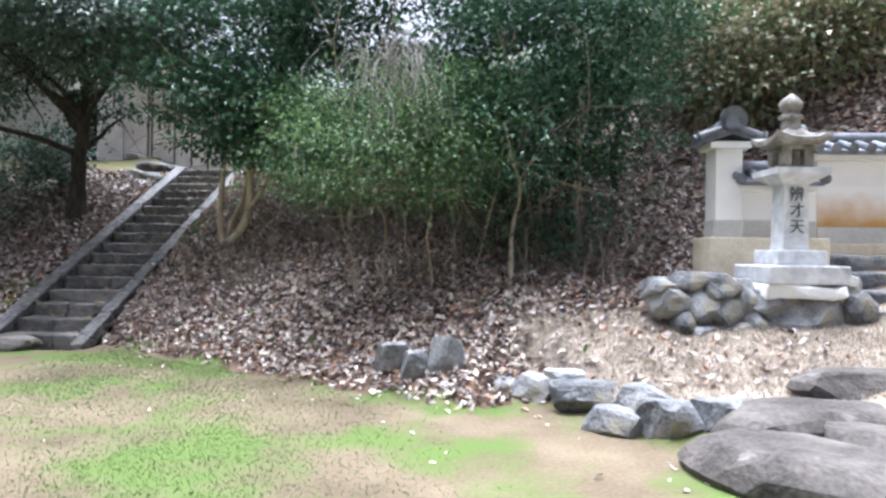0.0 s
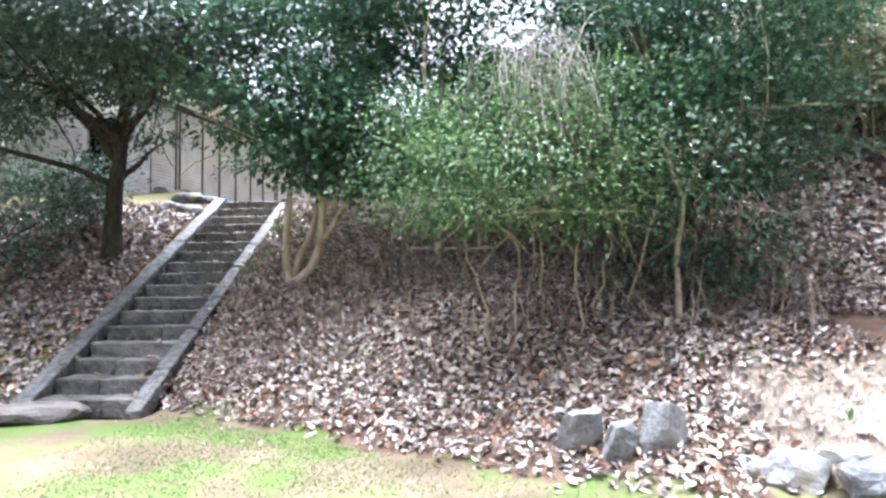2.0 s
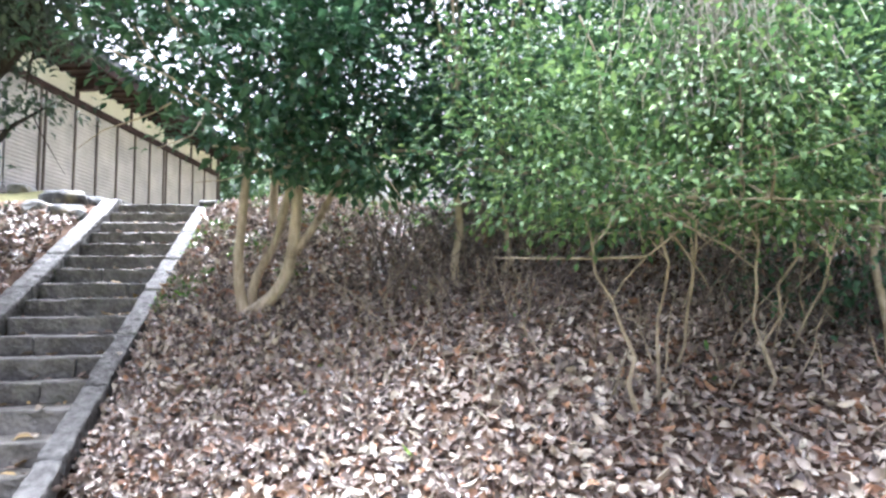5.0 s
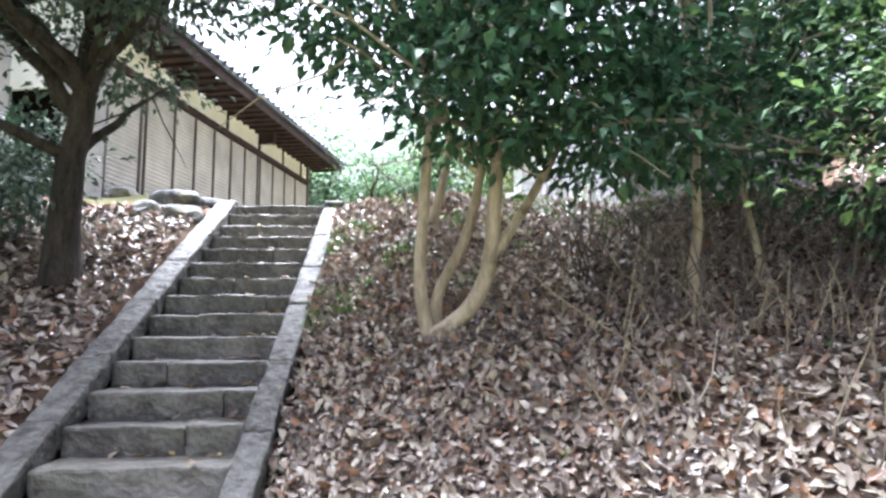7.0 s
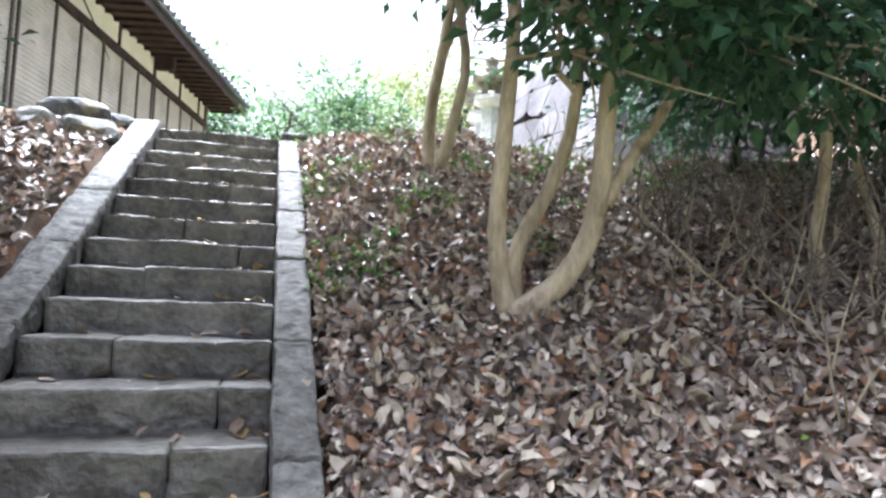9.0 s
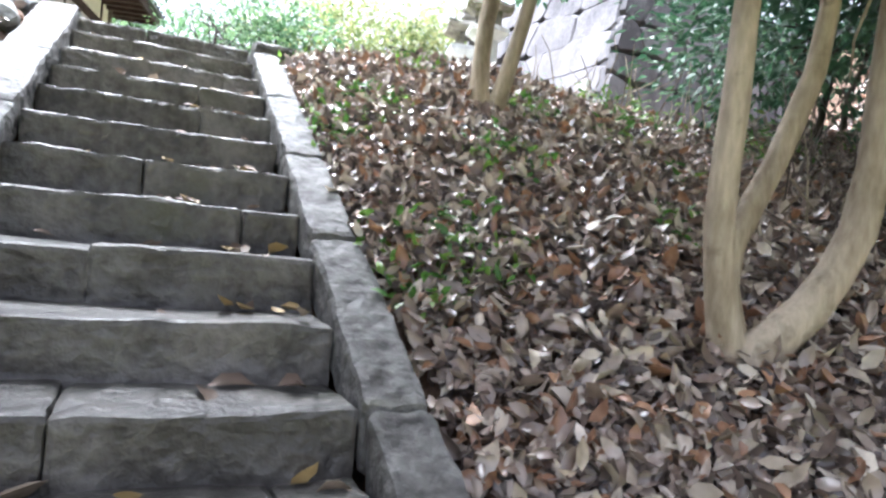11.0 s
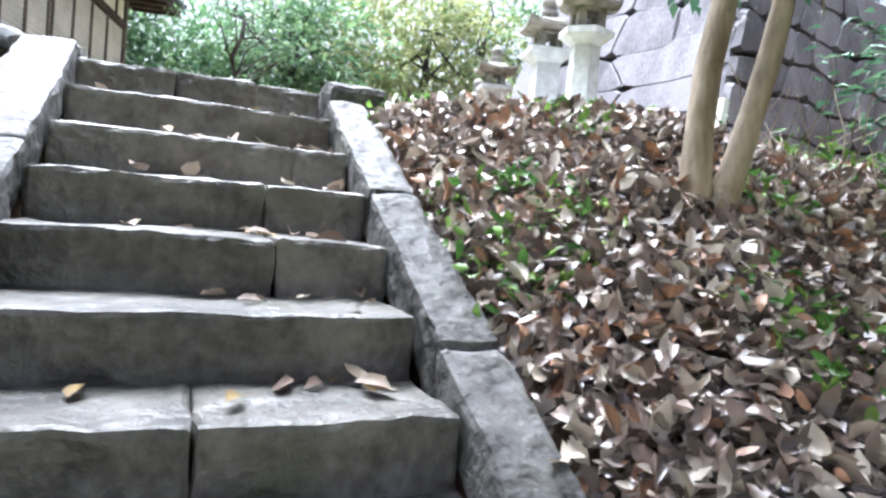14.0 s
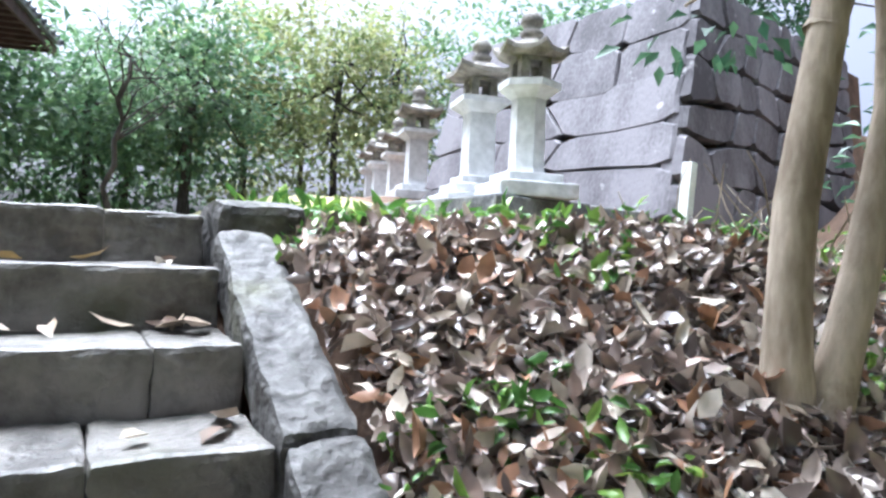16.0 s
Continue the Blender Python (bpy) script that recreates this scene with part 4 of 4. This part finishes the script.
tree("tree", pose(-2.3, 11.2, gz(-2.3, 11.2) - 0.05), "dark camellia standing deeper in the thicket",
     [((0, 0, 0), (0.1, 0.1, 2.8), 0.045, 0.06), ((0.5, 0.2, 0), (0.9, 0.4, 2.8), 0.035, 0.06)],
     [((0, 0, 2.6), (1.5, 1.3, 1.0)), ((0.9, -0.2, 3.6), (1.6, 1.4, 1.2)), ((-0.3, 0.3, 4.6), (1.6, 1.4, 1.1)), ((1.8, 0.4, 2.4), (1.2, 1.1, 1.0)), ((0.5, 0.3, 1.7), (1.2, 0.8, 0.5)), ((2.0, 0.6, 1.3), (0.9, 0.7, 0.5)), ((0.8, 0.2, 5.6), (2.4, 1.8, 1.0)), ((-0.9, -0.4, 5.4), (1.6, 1.4, 0.9))], 24000, 0.14, M_BARKPALE, L_CAMELLIA, 106, limbs=16)
tree("tree", pose(1.4, 11.3, gz(1.4, 11.3) - 0.05), "tall dark evergreen at the back of the thicket",
     [((0, 0, 0), (0, 0.2, 3.4), 0.06, 0.04), ((0.9, 0.3, 0), (1.1, 0.3, 3.0), 0.05, 0.05)],
     [((-0.6, 0, 2.6), (1.6, 1.4, 1.2)), ((0.7, 0.1, 3.4), (1.7, 1.4, 1.2)), ((-1.0, 0.3, 4.2), (1.8, 1.4, 1.2)), ((-0.2, -0.3, 5.6), (2.4, 1.8, 1.1)), ((-0.5, -0.9, 1.3), (1.3, 0.8, 1.0)), ((-1.6, -0.6, 0.8), (1.2, 0.9, 0.9))], 22000, 0.14, M_BARKDARK, L_CAMELLIA, 107, limbs=16)
tree("tree", pose(-5.6, 17.6, gz(-5.6, 17.6) - 0.05), "thin young tree on the upper terrace",
     [((0, 8, 0), (0.2, 8, 3.2), 0.06, 0.06)], [((0.2, 8, 3.4), (1.2, 1.0, 0.5)), ((0.9, 8.2, 2.8), (0.7, 0.6, 0.3))], 1300, 0.1, M_BARKDARK, L_FAR, 108, limbs=12, shell=0.2)
tree("bush", pose(-1.2, 13.4, gz(-1.2, 13.4) - 0.05), "dark leafy bush hanging over the bank below the stone wall", [((0, 0, 0), (0.1, 0, 1.2), 0.035, 0.06), ((0.3, 0.1, 0), (0.7, 0.1, 1.5), 0.03, 0.06)],
     [((0, 0, 1.0), (1.2, 1.0, 0.8)), ((0.5, 0.2, 1.8), (1.2, 1.0, 0.7)), ((-0.5, -0.3, 1.7), (0.9, 0.8, 0.5))], 9000, 0.12, M_BARKDARK, L_CAMELLIA, 109, limbs=10, category="bush")
# shrubs low on the bank left of the stairs
for i, (x, y, s) in enumerate(((-9.6, 11.6, 1.0), (-10.8, 12.6, 1.3), (-11.9, 11.2, 1.3), (-9.7, 13.4, 0.8), (-13, 13.5, 1.8))):
    tree("bush", pose(x, y, gz(x, y) - 0.05), "dark evergreen shrub on the shaded bank", [((0, 0, 0), (0.1, 0, 0.9 * s), 0.03, 0.05)],
         [((0, 0, 0.8 * s), (0.9 * s, 0.8 * s, 0.7 * s)), ((0.4, 0.1, 1.3 * s), (0.7 * s, 0.7 * s, 0.5 * s))], 3200, 0.1, M_BARKDARK, L_CAMELLIA if i % 2 else L_GREY, 120 + i, limbs=6, category="bush")
# hillside bamboo and scrub behind the white wall
for i, (x, y, s) in enumerate(((4.3, 11.6, 0.8), (5.6, 11.6, 0.9), (6.9, 11.8, 1.0), (3.6, 13.0, 0.9), (8.2, 12.4, 1.1), (5.2, 13.4, 1.1))):
    tree("bamboo_scrub", pose(x, y, gz(x, y) - 0.05), "clump of half-dry bamboo scrub on the hillside",
         [((0.25 * (k % 3) - 0.3, 0.25 * (k // 3), 0), (0.4 * (k % 3) - 0.5, 0.3 * (k // 3) - 0.4, 2.2 * s), 0.015, 0.05) for k in range(6)],
         [((0, 0, 1.3 * s), (1.1 * s, 0.9 * s, 1.0 * s)), ((0.2, 0.2, 2.2 * s), (1.0 * s, 0.9 * s, 0.7 * s))], 3200, 0.17, M_TWIG, L_BAMBOO, 140 + i, clump=12, spread=0.3, shell=0.1, limbs=8, category="bamboo")
# woods beyond the terrace
for i, (x, y, h, r, kind) in enumerate(((-9, 33, 6.5, 2.6, 0), (-6, 36, 6, 2.8, 0), (-3.4, 33, 6.5, 2.4, 0), (-1, 37, 8, 3.0, 1), (2.2, 36, 9, 3.2, 1), (5.5, 38, 10, 3.4, 1), (9, 37, 10, 3.4, 0), (-12, 38, 8, 3.2, 0), (-4.6, 41, 7, 3.5, 0), (3, 43, 11, 3.8, 1), (-16, 34, 8, 3.0, 0), (8, 30, 9, 3.0, 0))):
    tree("far_tree", pose(x, y, gz(min(max(x, -16), 16), min(y, 40)) - 0.1 if y < 41 else 3.0), "leafy tree at the far edge of the terrace" if not kind else "yellowing leafy tree at the far edge of the terrace",
         [((0, 0, 0), (0.2, 0, h * 0.7), 0.16, 0.03)],
         [((0, 0, h * 0.35), (r, r * 0.8, h * 0.25)), ((r * 0.4, 0, h * 0.6), (r * 0.8, r * 0.7, h * 0.22)), ((-r * 0.4, 0, h * 0.62), (r * 0.8, r * 0.7, h * 0.2)), ((0, 0, h * 0.85), (r * 0.7, r * 0.6, h * 0.16))],
         5000, 0.34, M_BARKDARK, L_FARGOLD if kind else L_FAR, 160 + i, clump=16, spread=0.45, shell=0.3, limbs=14)
tree("far_tree", pose(3.2, 20.0, 5.9), "leafy evergreen standing on top of the stone wall", [((0, 0, -0.6), (0.1, 0, 2.4), 0.1, 0.03)],
     [((0, 0, 1.2), (1.6, 1.5, 1.1)), ((0.8, -0.3, 2.6), (1.6, 1.5, 1.1))], 6000, 0.16, M_BARKDARK, L_CAMELLIA, 230, limbs=10, shell=0.3)
for i, (x, y) in enumerate(((-14, 17), (-15, 12), (-15.5, 20), (-13.5, 23))):
    tree("far_tree", pose(x, y, gz(x, y) - 0.1), "dark leafy tree behind the timber building", [((0, 0, 0), (0.2, 0, 4.5), 0.15, 0.03)],
         [((0, 0, 2.6), (2, 1.8, 1.5)), ((0.6, 0, 4.6), (1.9, 1.7, 1.4)), ((-0.8, 0, 5.4), (1.8, 1.6, 1.2))], 4500, 0.2, M_BARKDARK, L_GREY, 190 + i, clump=18, spread=0.35, shell=0.3)

# grey vines hanging over the thicket
g = Geo()
for i in range(190):
    x, y = -1.05 + RNG.normal() * 0.27, 8.2 + RNG.normal() * 0.25
    z = 3.3 + RNG.uniform(0, 0.9)
    p = [np.array((x, y, z))]
    d = np.array((RNG.normal() * 0.05, RNG.normal() * 0.05 - 0.03, 0.02))
    for k in range(7):
        p.append(p[-1] + d)
        d = d * 0.8 + np.array((RNG.normal() * 0.03, RNG.normal() * 0.03, -0.05))
    g.tube(p, [0.0035] * 8, 4)
vine = g.link("hanging_vine", M_VINE)
tagged(vine, "tangle of bare grey vine hanging over the thicket", "vine", kind="stuff")
# bare canes and dead stalks under the bushes
g = Geo()
for i in range(110):
    x = RNG.uniform(-3.6, 1.8)
    y = 9.1 - 0.6 * (x + 2) * 0.638 + RNG.uniform(-0.3, 1.6)
    z = gz(x, y) - 0.03
    h = RNG.uniform(0.25, 0.7)
    a = (x, y, z)
    b = (x + RNG.normal() * 0.2, y + RNG.normal() * 0.2 - 0.1, z + h)
    g.tube(stem_points(a, b, 5, 0.08, i), np.linspace(0.008, 0.003, 5), 4)
for i in range(90):
    x, y = (RNG.uniform(-3.3, -1.4), RNG.uniform(10.6, 12.2)) if i % 2 else (RNG.uniform(-3.6, -1.6), RNG.uniform(13.6, 15.2))
    z, h = gz(x, y) - 0.03, RNG.uniform(0.25, 0.7)
    g.tube(stem_points((x, y, z), (x + RNG.normal() * 0.3, y + RNG.normal() * 0.3, z + h), 5, 0.12, 900 + i), np.linspace(0.008, 0.003, 5), 4)
g2 = Geo()
for i in range(260):
    x = RNG.uniform(-3.2, 1.6)
    y = 10.5 - 0.5 * (x + 2) + RNG.uniform(-0.6, 1.8)
    z, h = gz(x, y) - 0.03, RNG.uniform(0.3, 1.1)
    g2.tube(stem_points((x, y, z), (x + RNG.normal() * 0.45, y + RNG.normal() * 0.4 - 0.15, z + h), 5, 0.16, 2000 + i), np.linspace(0.008, 0.003, 5), 4)
tagged(g2.link("thicket_stems", M_BATTEN), "dense brown stems and dead twigs inside the thicket", "stems", kind="stuff")
tagged(g.link("dead_stalks", M_TWIG), "thin dead stalks and canes under the bushes", "stalks", kind="stuff")


# ---- leaf litter and small growth ----
def scatter(n, x0, x1, y0, y1, want, seed):
    rng = np.random.default_rng(seed)
    x, y = rng.uniform(x0, x1, n), rng.uniform(y0, y1, n)
    k = want(x, y, rng.random(n))
    x, y = x[k], y[k]
    z = ground(x, y)
    e = 0.05
    nor = np.stack([-(ground(x + e, y) - ground(x - e, y)) / (2 * e), -(ground(x, y + e) - ground(x, y - e)) / (2 * e), np.ones_like(x)], 1)
    return np.stack([x, y, z], 1), nor / np.linalg.norm(nor, axis=1, keepdims=True), rng


def litter(name, n, box, want, size, mat, seed, label, lift=0.05, tilt=0.32, ratio=0.52, kind="stuff", category="leaves"):
    pos, nor, rng = scatter(n, *box, want, seed)
    m = len(pos)
    ax = rng.normal(size=(m, 3))
    ax -= nor * (ax * nor).sum(1, keepdims=True)
    ax /= np.linalg.norm(ax, axis=1, keepdims=True)
    ax = ax + nor * rng.normal(size=(m, 1)) * tilt
    up = nor + rng.normal(size=(m, 3)) * tilt
    ln = size * rng.uniform(0.55, 1.3, m)
    ob = dry_leaf_mesh(name, pos + nor * rng.uniform(0.004, lift, (m, 1)), ax, up, ln, ln * ratio * rng.uniform(0.7, 1.2, m), mat, rng.uniform(-0.7, 0.9, m), rng.uniform(-0.3, 0.75, m))
    return tagged(ob, label, category, kind=kind)


def off_stairs(x, y):
    return ~((x > SX0 - 0.33) & (x < SX1 + 0.28) & (y > 8.4) & (y < 15.6))


def on_bank(x, y, r):
    d = bank(x, y)
    dry = (x > 0.5) & (y < 7.4)
    return (d > 0.0) & off_stairs(x, y) & (r < np.where(dry, 0.12, np.clip(0.35 + d, 0, 1))) & ~((x > 1.9) & (y > 6.5) & (y < 8.6))


litter("leaf_litter", 60000, (-5.5, 3.2, 5.6, 15.3), on_bank, 0.084, L_LITTER, 201, "thick layer of curled brown fallen leaves on the bank", 0.06, 0.4)
litter("leaf_litter", 26000, (-5.5, -3.2, 9.0, 15.2), on_bank, 0.078, L_LITTER, 202, "loose curled brown leaves beside the stairs", 0.08, 0.5)
litter("leaf_litter", 16000, (-13, -7.2, 8.6, 14.6), lambda x, y, r: (y > 8.9) & off_stairs(x, y), 0.11, L_LITTER, 203, "curled brown fallen leaves on the shaded bank")
litter("leaf_litter", 26000, (1.5, 10, 8.2, 16.2), lambda x, y, r: (y > 8.9) & ((x < 2.5) | (y > 9.2)), 0.13, L_LITTER, 204, "fallen leaves covering the hillside")
litter("leaf_litter", 5200, (-5.4, 2.5, 5.2, 11), lambda x, y, r: on_bank(x, y, r) & (bank(x, y) < 2.2), 0.1, L_LITTERPALE, 205, "pale sunbleached fallen leaves at the foot of the bank", 0.06)
litter("leaf_litter", 3800, (-5.5, -3.2, 10, 15.2), on_bank, 0.085, L_LITTERPALE, 206, "pale and rust-coloured leaves beside the stairs", 0.09, 0.5)
litter("ground_plants", 9000, (-5.5, -2.6, 11.6, 15.6), lambda x, y, r: on_bank(x, y, r) & (np.sin(5.3 * x + 1) * np.sin(4.1 * y) + (0.9 - (x + 5.5)) * 0.5 > 0.35), 0.06, L_GROUND, 207, "small bright green plants among the fallen leaves", 0.12, 0.8, 0.45, category="plants")
litter("ground_plants", 900, (-5, 2, 6.5, 11), lambda x, y, r: on_bank(x, y, r) & (np.sin(3.1 * x + 1) * np.sin(2.7 * y) > 0.75), 0.09, L_GROUND, 208, "sparse green seedlings among the fallen leaves", 0.1, 0.8, 0.4, category="plants")
litter("ground_plants", 2500, (-5.4, -1.2, 14.7, 16.6), lambda x, y, r: off_stairs(x, y) & (np.sin(2.3 * x) * np.sin(3.1 * y + x) > 0.1), 0.13, L_GROUND, 209, "green weeds along the terrace edge", 0.14, 0.9, 0.35, category="plants")
litter("ground_plants", 1800, (-3.8, -0.6, 12.8, 15.8), lambda x, y, r: on_bank(x, y, r) & (np.sin(4.3 * x + 2) * np.sin(3.3 * y) > 0.0), 0.08, L_GROUND, 212, "green weeds and bamboo grass under the stone wall", 0.25, 0.9, 0.3, category="plants")
litter("courtyard_leaf_scraps", 420, (-7, 2.5, 2, 9), lambda x, y, r: (bank(x, y) < 0.1) & (r < np.clip(1.2 + bank(x, y) * 0.8, 0.12, 1)), 0.07, L_LITTERPALE, 210, "scattered pale leaf scraps on the courtyard", 0.012, 0.15)


def grass(name, n, box, want, h, mat, seed, label):
    pos, nor, rng = scatter(n, *box, want, seed)
    m = len(pos)
    ax = np.stack([rng.normal(size=m) * 0.5, rng.normal(size=m) * 0.5, np.ones(m)], 1)
    ln = h * rng.uniform(0.5, 1.4, m)
    return tagged(leaf_mesh(name, pos - nor * 0.004, ax, rng.normal(size=(m, 3)), ln, 0.006, mat, None, rng.uniform(-0.4, 0.4, m)), label, "grass", kind="stuff")


def grassy(x, y, r):
    v = np.sin(1.1 * x + 0.7 * y) + np.sin(0.9 * y - 1.7 * x + 1) + 0.8 * np.sin(3.1 * x) * np.sin(2.7 * y)
    left = ss(0.3, -2.6, x + 0.3 * (y - 5))
    return (bank(x, y) < -0.1) & (r < 1.0 * left * np.clip(0.75 + 0.35 * v, 0.04, 1)) & (x > -6.2 + 0.1 * y)


grass("grass", 130000, (-7, 1.5, 2.0, 9), grassy, 0.024, L_GRASS, 220, "short moss-green grass patches on the courtyard")
grass("dry_grass", 26000, (0.4, 4.2, 5.2, 7.4), lambda x, y, r: (bank(x, y) > 0.4), 0.045, L_STRAW, 221, "flattened straw-coloured dry grass")

# single fallen leaves lying on the treads, and sticks on the bank
rl = np.random.default_rng(9)
for k in range(1, STEPS):
    for j in range(int(rl.integers(4, 11))):
        x = SX1 - abs(rl.normal()) * 0.25 - 0.03 if rl.random() < 0.65 else rl.uniform(SX0 + 0.05, SX1 - 0.05)
        y = TOP_Y - STEP_D * k + (STEP_D - 0.04 - abs(rl.normal()) * 0.05 if rl.random() < 0.6 else rl.uniform(0.05, 0.28))
        ln = rl.uniform(0.06, 0.15)
        ob = dry_leaf_mesh("fallen_leaf", np.array([(0.0, 0, 0)]), np.array([(1.0, 0, 0.1)]), np.array([(0, 0.2, 1.0)]), np.array([ln]), np.array([ln * 0.5]), L_TREADS[int(rl.choice(4, p=[0.4, 0.3, 0.2, 0.1]))], rl.uniform(-0.3, 0.4, 1), rl.uniform(0.1, 0.5, 1))
        ob.matrix_world = pose(x, y, TOP_Z - STEP_H * k + 0.008, rl.uniform(-10, 10), rl.uniform(-10, 10), rl.uniform(0, 360))
        tagged(ob, "single curled dry leaf lying on a stone tread", "leaf", "leaves on the stairs")
for i in range(46):
    x, y = rl.uniform(-5, 1.5), rl.uniform(6.5, 12)
    if bank(x, y) < 0.4:
        continue
    g = Geo()
    ln, a = rl.uniform(0.15, 0.6), rl.uniform(0, 6.28)
    dx, dy = math.cos(a) * ln, math.sin(a) * ln
    g.tube(stem_points((x, y, gz(x, y) + 0.05), (x + dx, y + dy, gz(x + dx, y + dy) + 0.06), 4, 0.05, i), [0.012, 0.011, 0.009, 0.006], 6)
    tagged(g.link("stick", M_TWIG), "bare dead stick lying on the leaves", "stick", "sticks on the bank")
